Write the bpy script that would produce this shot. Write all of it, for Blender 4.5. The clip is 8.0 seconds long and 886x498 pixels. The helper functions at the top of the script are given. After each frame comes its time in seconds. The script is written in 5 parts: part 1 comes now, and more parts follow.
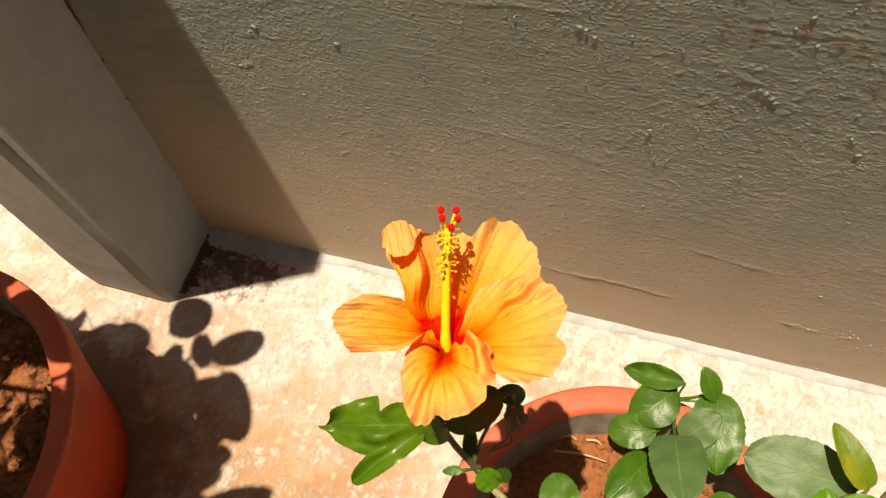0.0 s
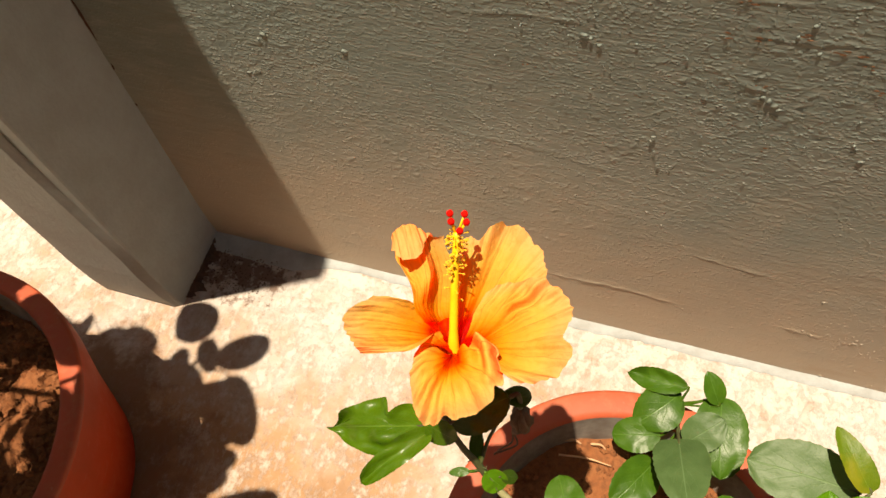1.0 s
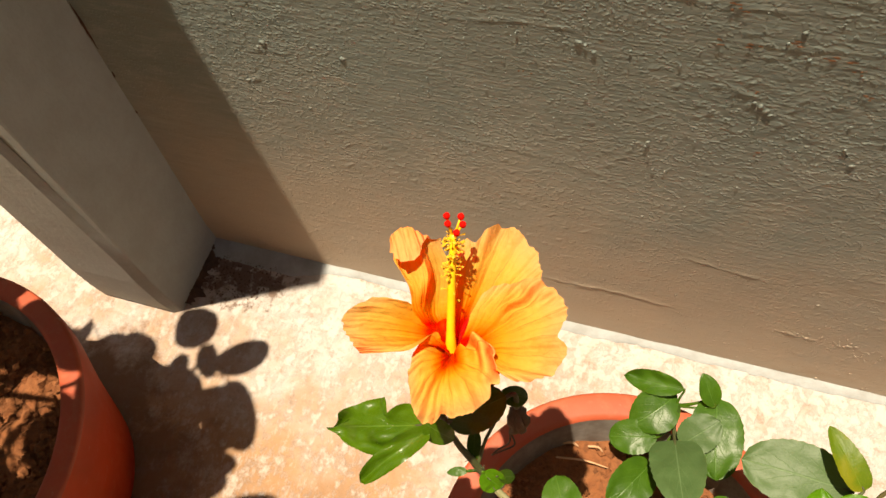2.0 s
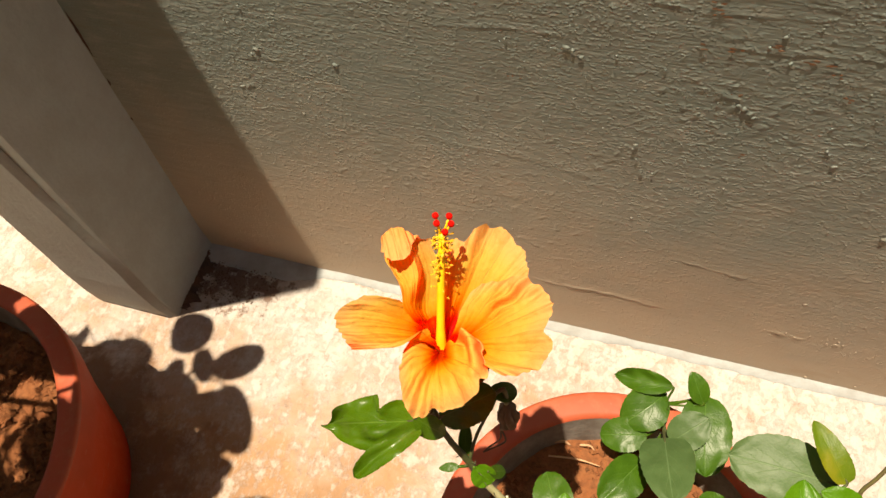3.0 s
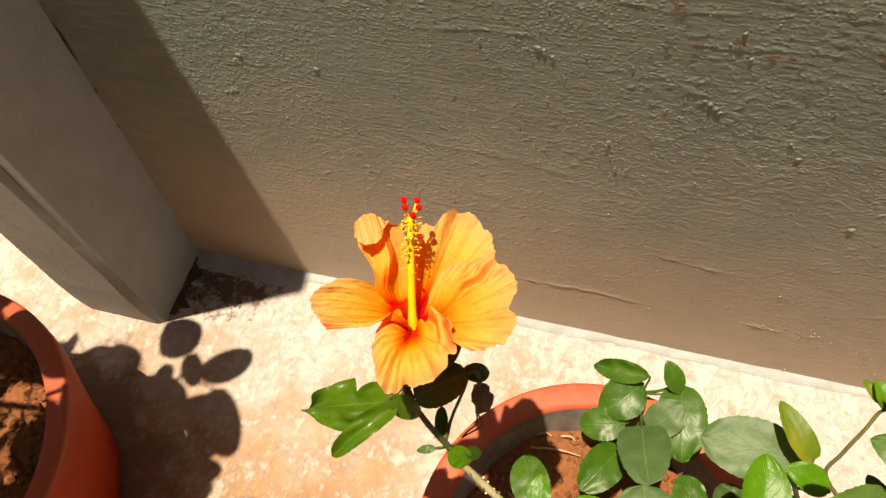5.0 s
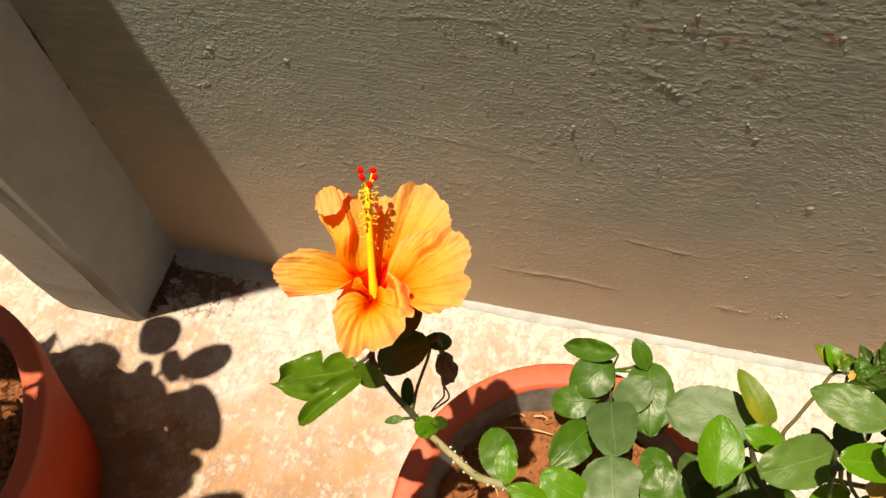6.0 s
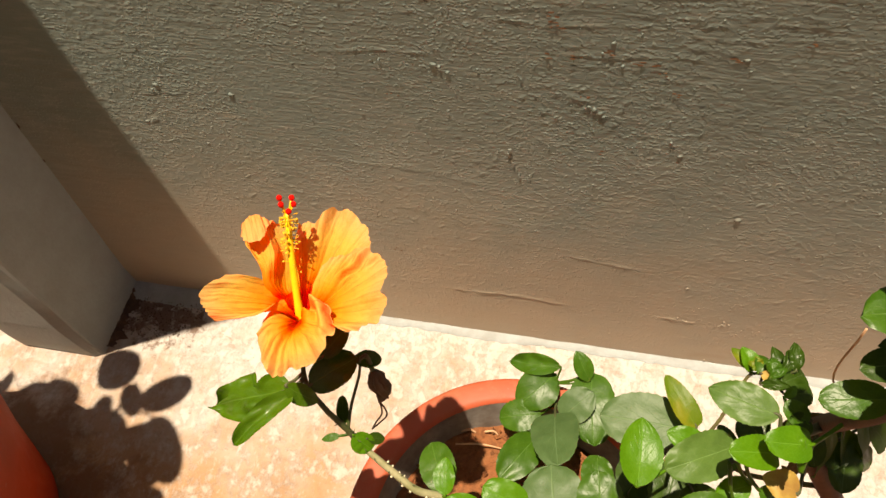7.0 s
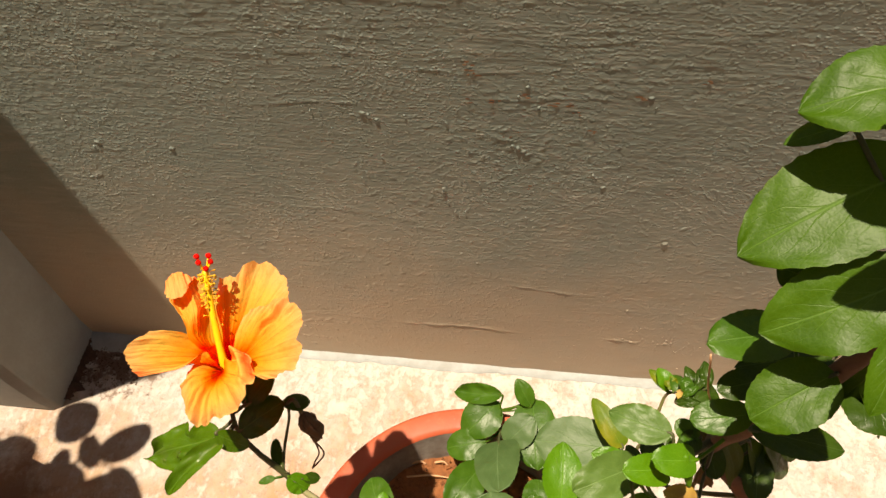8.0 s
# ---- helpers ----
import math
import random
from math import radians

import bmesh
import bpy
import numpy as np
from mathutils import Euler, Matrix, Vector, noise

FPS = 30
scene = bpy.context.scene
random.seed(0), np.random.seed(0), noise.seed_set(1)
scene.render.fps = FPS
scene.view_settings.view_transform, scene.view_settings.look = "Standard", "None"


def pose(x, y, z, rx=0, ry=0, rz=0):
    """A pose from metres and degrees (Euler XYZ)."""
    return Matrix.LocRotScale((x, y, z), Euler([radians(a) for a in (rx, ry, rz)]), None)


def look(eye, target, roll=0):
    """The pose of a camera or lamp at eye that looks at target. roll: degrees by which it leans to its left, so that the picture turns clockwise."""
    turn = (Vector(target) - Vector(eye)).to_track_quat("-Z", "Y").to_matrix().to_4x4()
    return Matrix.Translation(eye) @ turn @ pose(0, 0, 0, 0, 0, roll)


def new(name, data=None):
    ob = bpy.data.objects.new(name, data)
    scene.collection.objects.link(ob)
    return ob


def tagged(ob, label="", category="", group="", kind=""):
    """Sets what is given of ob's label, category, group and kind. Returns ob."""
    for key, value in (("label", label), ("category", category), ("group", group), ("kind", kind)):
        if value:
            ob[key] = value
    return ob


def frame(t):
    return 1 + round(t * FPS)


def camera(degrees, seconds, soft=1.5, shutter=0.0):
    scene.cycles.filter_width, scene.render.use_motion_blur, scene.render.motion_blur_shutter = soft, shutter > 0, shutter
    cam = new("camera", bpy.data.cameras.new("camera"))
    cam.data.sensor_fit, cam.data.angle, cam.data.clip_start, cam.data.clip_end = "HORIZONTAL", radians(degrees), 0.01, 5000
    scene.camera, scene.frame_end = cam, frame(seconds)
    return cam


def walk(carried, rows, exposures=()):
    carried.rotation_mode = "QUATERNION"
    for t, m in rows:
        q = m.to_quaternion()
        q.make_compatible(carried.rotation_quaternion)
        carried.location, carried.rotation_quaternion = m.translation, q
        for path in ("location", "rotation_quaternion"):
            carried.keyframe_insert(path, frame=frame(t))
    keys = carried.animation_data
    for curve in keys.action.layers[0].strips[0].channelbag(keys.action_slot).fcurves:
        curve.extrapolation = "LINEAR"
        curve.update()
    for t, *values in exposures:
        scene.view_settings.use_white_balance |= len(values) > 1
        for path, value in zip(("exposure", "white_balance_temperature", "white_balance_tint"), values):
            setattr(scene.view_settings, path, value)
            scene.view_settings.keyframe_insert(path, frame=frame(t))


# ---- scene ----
cam = camera(67.4, 8.0)
PATH = [
    (0, (0.022, -0.417, 0.919), (-0.338, 0.486, -0.829), -6.3),
    (0.5, (0.021, -0.42, 0.92), (-0.341, 0.491, -0.824), -6.1),
    (1, (0.021, -0.422, 0.924), (-0.352, 0.495, -0.814), -6.5),
    (1.5, (0.022, -0.424, 0.926), (-0.353, 0.503, -0.805), -6.5),
    (3, (0.029, -0.434, 0.936), (-0.334, 0.52, -0.784), -6.0),
    (3.5, (0.034, -0.436, 0.937), (-0.331, 0.534, -0.774), -6.3),
    (4, (0.038, -0.439, 0.939), (-0.32, 0.544, -0.766), -6.1),
    (4.5, (0.043, -0.444, 0.942), (-0.308, 0.543, -0.762), -5.8),
    (5.8, (0.061, -0.466, 0.942), (-0.275, 0.532, -0.760), -5.8),
    (6, (0.068, -0.47, 0.942), (-0.244, 0.538, -0.758), -5.0),
    (6.5, (0.084, -0.476, 0.947), (-0.203, 0.563, -0.738), -4.4),
    (7, (0.105, -0.477, 0.958), (-0.15, 0.606, -0.705), -3.8),
    (7.5, (0.126, -0.478, 0.97), (-0.089, 0.644, -0.672), -3.4),
    (8, (0.147, -0.477, 0.985), (-0.045, 0.681, -0.634), -3.7),
]
walk(cam, [(t, look(eye, target, roll)) for t, eye, target, roll in PATH], exposures=[(0.0, 1.03, 7850, 10.0)])

# ---- light: a steep sun from the left, clear sky ----
SUN_WAY = Vector((0.145, 0.072, -1.0)).normalized()
world = bpy.data.worlds.new("sky")
scene.world = world
world.use_nodes = True
wn = world.node_tree.nodes
sky = wn.new("ShaderNodeTexSky")
sky.sky_type = "NISHITA"
sky.sun_disc = False
sky.sun_elevation = math.asin(-SUN_WAY.z)
sky.sun_rotation = math.atan2(-SUN_WAY.x, -SUN_WAY.y)
wn["Background"].inputs["Strength"].default_value = 0.043
world.node_tree.links.new(sky.outputs[0], wn["Background"].inputs["Color"])
sun_data = bpy.data.lights.new("sun", "SUN")
sun_data.energy = 5.2
sun_data.angle = radians(0.7)
sun_data.color = (1.0, 0.91, 0.79)
sun = new("sun", sun_data)
sun.matrix_world = look(-SUN_WAY * 6, (0, 0, 0))


# ---- materials ----
class Mat:
    """A node material with short helpers."""

    def __init__(self, name):
        self.m = bpy.data.materials.new(name)
        self.m.use_nodes = True
        self.t = self.m.node_tree
        self.bsdf = self.t.nodes["Principled BSDF"]
        self.out = self.t.nodes["Material Output"]

    def put(self, socket, value):
        if isinstance(value, bpy.types.NodeSocket):
            self.t.links.new(value, socket)
        elif isinstance(value, tuple) and len(value) == 3 and socket.type == "RGBA":
            socket.default_value = (*value, 1)
        else:
            socket.default_value = value

    def node(self, kind, out=0, props=(), **inputs):
        n = self.t.nodes.new(kind)
        for key, value in props:
            if key == "operation":
                n.operation = value
            elif key == "data_type":
                n.data_type = value
            elif key == "blend_type":
                n.blend_type = value
            elif key == "feature":
                n.feature = value
            elif key == "attribute_name":
                n.attribute_name = value
        for key, value in inputs.items():
            self.put(n.inputs[key.replace("_", " ")], value)
        return n.outputs[out]

    def place(self, scale=(1, 1, 1)):
        """Object-space place in metres, stretched."""
        n = self.t.nodes.new("ShaderNodeMapping")
        n.inputs["Scale"].default_value = scale
        tc = self.t.nodes.new("ShaderNodeTexCoord")
        self.t.links.new(tc.outputs["Object"], n.inputs["Vector"])
        return n.outputs[0]

    def noise(self, scale, detail=4, rough=0.55, stretch=(1, 1, 1)):
        return self.node("ShaderNodeTexNoise", 0, Vector=self.place(stretch), Scale=scale, Detail=detail, Roughness=rough)

    def math(self, op, a, b=0.0):
        n = self.t.nodes.new("ShaderNodeMath")
        n.operation = op
        self.put(n.inputs[0], a)
        self.put(n.inputs[1], b)
        return n.outputs[0]

    def ramp(self, fac, *stops):
        n = self.t.nodes.new("ShaderNodeValToRGB")
        self.put(n.inputs[0], fac)
        els = n.color_ramp.elements
        while len(els) < len(stops):
            els.new(0.5)
        for el, (at, c) in zip(els, stops):
            el.position = at
            el.color = (c, c, c, 1) if isinstance(c, (int, float)) else (*c, 1)
        return n.outputs[0]

    def mix(self, fac, a, b, blend="MIX"):
        n = self.t.nodes.new("ShaderNodeMix")
        n.data_type, n.blend_type = "RGBA", blend
        self.put(n.inputs[0], fac)
        self.put(n.inputs[6], a)
        self.put(n.inputs[7], b)
        return n.outputs[2]

    def bump(self, height, strength, distance):
        n = self.t.nodes.new("ShaderNodeBump")
        n.inputs["Strength"].default_value = strength
        n.inputs["Distance"].default_value = distance
        self.t.links.new(height, n.inputs["Height"])
        return n.outputs[0]

    def done(self, color, rough=0.7, normal=None, spec=0.5, sheer=0.0, sheer_color=None):
        self.put(self.bsdf.inputs["Base Color"], color)
        self.put(self.bsdf.inputs["Roughness"], rough)
        self.put(self.bsdf.inputs["Specular IOR Level"], spec)
        if normal is not None:
            self.put(self.bsdf.inputs["Normal"], normal)
        if sheer:
            tr = self.t.nodes.new("ShaderNodeBsdfTranslucent")
            self.put(tr.inputs["Color"], sheer_color if sheer_color is not None else color)
            if normal is not None:
                self.put(tr.inputs["Normal"], normal)
            mx = self.t.nodes.new("ShaderNodeMixShader")
            mx.inputs[0].default_value = sheer
            self.t.links.new(self.bsdf.outputs[0], mx.inputs[1])
            self.t.links.new(tr.outputs[0], mx.inputs[2])
            self.t.links.new(mx.outputs[0], self.out.inputs["Surface"])
        return self.m


def wall_paint():
    k = Mat("grey_wall_paint")
    big = k.noise(5, 5, 0.6)
    mid = k.noise(24, 6, 0.65, (0.7, 1, 2.0))
    c = k.mix(k.ramp(big, (0.35, 0.0), (0.68, 1.0)), (0.271, 0.271, 0.234), (0.245, 0.255, 0.229))
    c = k.mix(k.ramp(mid, (0.42, 0.0), (0.75, 0.7)), c, (0.289, 0.282, 0.237))
    c = k.mix(k.ramp(k.noise(75, 5, 0.7, (0.6, 1, 1.3)), (0.60, 0.0), (0.74, 0.4)), c, (0.186, 0.172, 0.136))
    up = k.t.nodes.new("ShaderNodeSeparateXYZ")
    k.t.links.new(k.place(), up.inputs[0])
    # turns a darker green-grey higher up, with an uneven edge
    upper_tone = k.math("ADD", up.outputs[2], k.math("MULTIPLY", k.math("SUBTRACT", k.noise(4, 6, 0.65), 0.5), 0.5))
    c = k.mix(k.ramp(upper_tone, (0.20, 0.0), (0.48, 0.92)), c, (0.168, 0.210, 0.195))
    # brush streaks, a shade lighter and darker
    streak = k.noise(150, 4, 0.6, (0.16, 1, 1.0))
    c = k.mix(k.ramp(streak, (0.52, 0.0), (0.72, 0.45)), c, (0.316, 0.322, 0.285))
    c = k.mix(k.ramp(streak, (0.30, 0.40), (0.46, 0.0)), c, (0.186, 0.181, 0.147))
    # red dust from the floor, with the floor's warm bounce light painted in
    dust_bounce = k.math("ADD", up.outputs[2], k.math("MULTIPLY", k.math("SUBTRACT", k.noise(9, 6, 0.65), 0.5), 0.34))
    c = k.mix(k.ramp(dust_bounce, (0.06, 0.78), (0.36, 0.0)), c, (0.420, 0.325, 0.236))
    c = k.mix(k.ramp(k.noise(7, 6, 0.7, (0.6, 1, 1.6)), (0.60, 0.0), (0.74, 0.4)), c, (0.328, 0.232, 0.158))
    lines = k.noise(400, 2, 0.5, (0.10, 1, 1.0))
    cell = k.node("ShaderNodeTexVoronoi", 0, (("feature", "F1"),), Vector=k.place((0.8, 1, 1.1)), Scale=270.0)
    grit = k.math("MULTIPLY", k.ramp(cell, (0.05, 1.0), (0.55, 0.0)), k.ramp(k.noise(120, 3, 0.6), (0.42, 0.0), (0.60, 1.0)))
    pimple = k.ramp(k.noise(190, 1, 0.4), (0.60, 0.0), (0.76, 1.0))
    rough = k.math("MULTIPLY", k.ramp(k.noise(6, 4, 0.6), (0.36, 0.25), (0.62, 1.0)), k.ramp(up.outputs[2], (0.08, 0.45), (0.42, 1.0)))
    h = k.math("ADD", k.math("MULTIPLY", k.math("ADD", k.math("MULTIPLY", grit, 1.9), k.math("MULTIPLY", pimple, 1.1)), rough), k.math("MULTIPLY", lines, 0.75))
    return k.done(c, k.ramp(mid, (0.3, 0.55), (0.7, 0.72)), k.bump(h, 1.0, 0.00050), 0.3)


def floor_cement():
    k = Mat("worn_cement_floor")
    big = k.noise(4.2, 6, 0.62)
    mid = k.noise(17, 7, 0.70)
    fine = k.noise(95, 6, 0.7)
    far = k.t.nodes.new("ShaderNodeSeparateXYZ")
    k.t.links.new(k.place(), far.inputs[0])
    # dust lies thicker away from the wall
    dust = k.math("SUBTRACT", big, k.math("MULTIPLY", k.math("ADD", far.outputs[1], 0.22), 1.0))
    dust = k.math("SUBTRACT", dust, k.math("MULTIPLY", k.math("MAXIMUM", k.math("SUBTRACT", far.outputs[0], 0.12), 0.0), 0.8))
    pale, tan = (0.350, 0.326, 0.306), (0.287, 0.170, 0.092)
    c = k.mix(k.ramp(dust, (0.34, 0.0), (0.60, 1.0)), pale, tan)
    # earth trodden in round the pots
    trod = k.math("SUBTRACT", k.noise(6, 6, 0.68), k.math("MULTIPLY", k.math("ADD", far.outputs[1], 0.30), 1.6))
    c = k.mix(k.ramp(trod, (0.46, 0.0), (0.66, 0.75)), c, (0.189, 0.102, 0.051))
    c = k.mix(k.ramp(mid, (0.46, 0.0), (0.70, 0.62)), c, (0.270, 0.172, 0.110))
    # lime-white scale left in flakes, thickest along the wall
    scale = k.math("ADD", k.noise(38, 7, 0.74, (1, 0.7, 1)), k.math("MULTIPLY", k.ramp(k.math("ADD", far.outputs[1], 0.20), (0.0, 0.0), (0.17, 1.0)), 0.07))
    c = k.mix(k.ramp(scale, (0.49, 0.0), (0.63, 0.62)), c, (0.384, 0.362, 0.339))
    c = k.mix(k.ramp(k.noise(110, 5, 0.65, (1, 0.55, 1)), (0.54, 0.0), (0.68, 0.45)), c, (0.393, 0.376, 0.353))
    # pinkish bare patches and small brown pits
    c = k.mix(k.ramp(k.noise(52, 6, 0.72, (0.8, 1.2, 1)), (0.55, 0.0), (0.67, 0.55)), c, (0.254, 0.168, 0.120))
    c = k.mix(k.ramp(fine, (0.55, 0.0), (0.68, 0.36)), c, (0.184, 0.117, 0.074))
    c = k.mix(k.ramp(k.noise(160, 6, 0.72), (0.60, 0.0), (0.69, 0.38)), c, (0.130, 0.079, 0.050))
    # earth washed into the pillar's corner, some of the shade there painted in
    dx = k.math("DIVIDE", k.math("ADD", far.outputs[0], 0.475), 0.15)
    dy = k.math("DIVIDE", k.math("ADD", far.outputs[1], 0.055), 0.085)
    away = k.math("SQRT", k.math("ADD", k.math("MULTIPLY", dx, dx), k.math("MULTIPLY", dy, dy)))
    wash_shade = k.math("ADD", k.noise(42, 6, 0.7), k.ramp(away, (0.0, 0.42), (1.0, 0.0)))
    c = k.mix(k.ramp(wash_shade, (0.70, 0.0), (0.80, 0.9)), c, (0.115, 0.072, 0.052))
    # red earth spilt round the large pot
    px, py = k.math("ADD", far.outputs[0], 0.645), k.math("ADD", far.outputs[1], 0.452)
    ring = k.math("SQRT", k.math("ADD", k.math("MULTIPLY", px, px), k.math("MULTIPLY", py, py)))
    spill = k.math("ADD", k.noise(13, 7, 0.72), k.ramp(ring, (0.20, 0.30), (0.31, 0.0)))
    c = k.mix(k.ramp(spill, (0.62, 0.0), (0.78, 0.85)), c, (0.150, 0.078, 0.040))
    h = k.math("ADD", k.math("MULTIPLY", fine, 0.6), k.math("ADD", mid, k.math("MULTIPLY", k.ramp(scale, (0.51, 0.0), (0.57, 1.0)), 0.5)))
    return k.done(c, 0.88, k.bump(h, 0.6, 0.003), 0.25)


def plain(name, color, dark, scale, rough, bump=0.0, depth=0.001, spec=0.4):
    k = Mat(name)
    n1, n2 = k.noise(scale, 5, 0.65), k.noise(scale * 7, 4, 0.6)
    c = k.mix(k.ramp(n1, (0.38, 0.0), (0.68, 1.0)), color, dark)
    c = k.mix(k.ramp(n2, (0.5, 0.0), (0.75, 0.5)), c, dark)
    return k.done(c, rough, k.bump(n2, bump, depth) if bump else None, spec)


def pot_plastic(name, red, dull, sheer, dust):
    k = Mat(name)
    n1, n2 = k.noise(11, 5, 0.6), k.noise(70, 6, 0.7, (1, 1, 0.4))
    c = k.mix(k.ramp(n1, (0.35, 0.0), (0.7, 1.0)), red, dull)
    c = k.mix(k.ramp(n2, (0.50, 0.0), (0.72, dust)), c, (0.330, 0.120, 0.066))
    c = k.mix(k.ramp(k.noise(16, 6, 0.7, (1, 1, 0.5)), (0.52, 0.0), (0.66, dust)), c, (0.300, 0.085, 0.040))
    scr = k.noise(34, 3, 0.5, (1, 1, 3))
    c = k.mix(k.ramp(scr, (0.68, 0.0), (0.72, 0.45)), c, (0.377, 0.205, 0.148))
    return k.done(c, k.ramp(n2, (0.3, 0.42), (0.8, 0.62)), k.bump(n2, 0.15, 0.0006), 0.22, sheer, (0.90, 0.10, 0.012))


def soil_earth():
    k = Mat("red_potting_soil")
    n1, n2 = k.noise(26, 6, 0.7), k.noise(170, 5, 0.7)
    c = k.mix(k.ramp(n1, (0.36, 0.0), (0.64, 1.0)), (0.185, 0.064, 0.025), (0.225, 0.090, 0.037))
    c = k.mix(k.ramp(n2, (0.45, 0.0), (0.72, 0.8)), c, (0.090, 0.039, 0.020))
    return k.done(c, 0.95, k.bump(k.math("ADD", n1, n2), 0.8, 0.004), 0.15)


def leaf_green(name, deep, light, rough, sheer, spec=0.28, patch=None):
    k = Mat(name)
    uv = k.node("ShaderNodeUVMap")
    sep = k.t.nodes.new("ShaderNodeSeparateXYZ")
    k.t.links.new(uv, sep.inputs[0])
    across = k.math("ABSOLUTE", k.math("SUBTRACT", sep.outputs[0], 0.5))
    rnd = k.node("ShaderNodeObjectInfo", 5)
    n1 = k.noise(55, 4, 0.6)
    c = k.mix(k.ramp(n1, (0.35, 0.0), (0.7, 1.0)), deep, light)
    c = k.mix(k.math("MULTIPLY", rnd, 0.45), c, light)
    # a few side veins curve forward from the midrib and fade before the margin
    wander = k.math("MULTIPLY", k.math("SUBTRACT", k.noise(45, 3), 0.5), 1.1)
    run = k.math("ADD", k.math("SUBTRACT", k.math("MULTIPLY", sep.outputs[1], 5.0), k.math("MULTIPLY", across, 5.5)), wander)
    saw = k.math("ABSOLUTE", k.math("SUBTRACT", k.math("FRACT", run), 0.5))
    vein = k.math("MULTIPLY", k.ramp(saw, (0.0, 1.0), (0.045, 0.0)), k.ramp(across, (0.05, 1.0), (0.44, 0.0)))
    rib = k.ramp(across, (0.0, 1.0), (0.020, 0.0))
    lines = k.math("MAXIMUM", k.math("MULTIPLY", vein, 0.55), rib)
    # the fine net between them
    net = k.node("ShaderNodeTexVoronoi", 0, (("feature", "DISTANCE_TO_EDGE"),), Vector=k.place(), Scale=420.0)
    net = k.ramp(net, (0.0, 0.0), (0.22, 1.0))
    pale = tuple(min(1.0, v * 1.7 + 0.03) for v in light)
    c = k.mix(k.ramp(net, (0.0, 0.10), (0.5, 0.0)), c, pale)
    c = k.mix(k.math("MULTIPLY", lines, 0.50), c, pale)
    # a dry rim and spots
    c = k.mix(k.ramp(k.math("ADD", across, k.math("MULTIPLY", k.noise(40, 3), 0.18)), (0.58, 0.0), (0.66, 0.30)), c, (0.16, 0.15, 0.02))
    if patch:
        c = k.mix(k.ramp(k.noise(38, 3), (0.45, 0.0), (0.6, 0.8)), c, patch)
    puff = k.math("ADD", k.math("MULTIPLY", net, 0.05), k.math("MULTIPLY", k.noise(70, 4, 0.6), 1.6))
    h = k.math("SUBTRACT", puff, k.math("MULTIPLY", lines, 0.5))
    through_c = k.mix(0.5, c, (0.20, 0.36, 0.005))
    return k.done(c, rough, k.bump(h, 0.32, 0.0014), spec, sheer, through_c)


def petal_skin():
    k = Mat("orange_petal")
    uv = k.node("ShaderNodeUVMap")
    sep = k.t.nodes.new("ShaderNodeSeparateXYZ")
    k.t.links.new(uv, sep.inputs[0])
    v, u = sep.outputs[0], sep.outputs[1]
    n1 = k.noise(60, 4, 0.6)
    uu = k.math("ADD", u, k.math("MULTIPLY", k.math("SUBTRACT", n1, 0.5), 0.08))
    c = k.ramp(uu, (0.0, (0.42, 0.001, 0.002)), (0.27, (0.56, 0.004, 0.002)), (0.34, (0.80, 0.20, 0.006)),
               (0.46, (0.86, 0.44, 0.026)), (0.76, (0.86, 0.60, 0.105)), (1.0, (0.86, 0.58, 0.200)))
    # fan of fine veins that fork outward
    wob = k.math("MULTIPLY", k.math("SUBTRACT", k.noise(42, 3), 0.5), 0.10)
    fan = k.math("ADD", v, wob)
    saw = k.math("ABSOLUTE", k.math("SUBTRACT", k.math("FRACT", k.math("MULTIPLY", fan, 8.0)), 0.5))
    wild = k.math("MULTIPLY", k.noise(75, 3), k.math("MULTIPLY", u, 2.2))
    saw2 = k.math("ABSOLUTE", k.math("SUBTRACT", k.math("FRACT", k.math("ADD", k.math("MULTIPLY", fan, 17.0), wild)), 0.5))
    main = k.math("MULTIPLY", k.ramp(saw, (0.0, 1.0), (0.012, 0.85), (0.034, 0.0)), k.ramp(u, (0.15, 1.0), (0.6, 0.75), (0.98, 0.25)))
    small = k.math("MULTIPLY", k.ramp(saw2, (0.0, 1.0), (0.07, 0.0)), k.ramp(u, (0.32, 0.0), (0.60, 0.28), (1.0, 0.22)))
    lines = k.math("MULTIPLY", k.math("MAXIMUM", main, small), k.ramp(k.noise(45, 3), (0.34, 0.30), (0.60, 1.0)))
    c = k.mix(k.math("MULTIPLY", lines, 0.9), c, (0.46, 0.055, 0.003))
    blotch = k.ramp(k.noise(70, 4, 0.65), (0.50, 0.0), (0.70, 0.40))
    c = k.mix(blotch, c, (0.68, 0.27, 0.012))
    # bruised, browned rims
    edge = k.math("MAXIMUM", u, k.math("ADD", k.math("ABSOLUTE", k.math("SUBTRACT", v, 0.5)), 0.5))
    c = k.mix(k.ramp(k.math("ADD", edge, k.math("MULTIPLY", k.noise(90, 3), 0.05)), (1.001, 0.0), (1.027, 0.70)), c, (0.36, 0.095, 0.012))
    crease = k.noise(190, 4, 0.6)
    h = k.math("ADD", k.math("MULTIPLY", saw2, 0.5), k.math("ADD", k.math("MULTIPLY", saw, 0.9), k.math("ADD", crease, k.math("MULTIPLY", k.noise(75, 3), 1.6))))
    return k.done(c, 0.6, k.bump(h, 0.6, 0.0014), 0.18, 0.63, k.mix(k.math("MULTIPLY", lines, 0.70), k.mix(0.96, c, (1.0, 0.062, 0.0)), (0.42, 0.012, 0.0)))


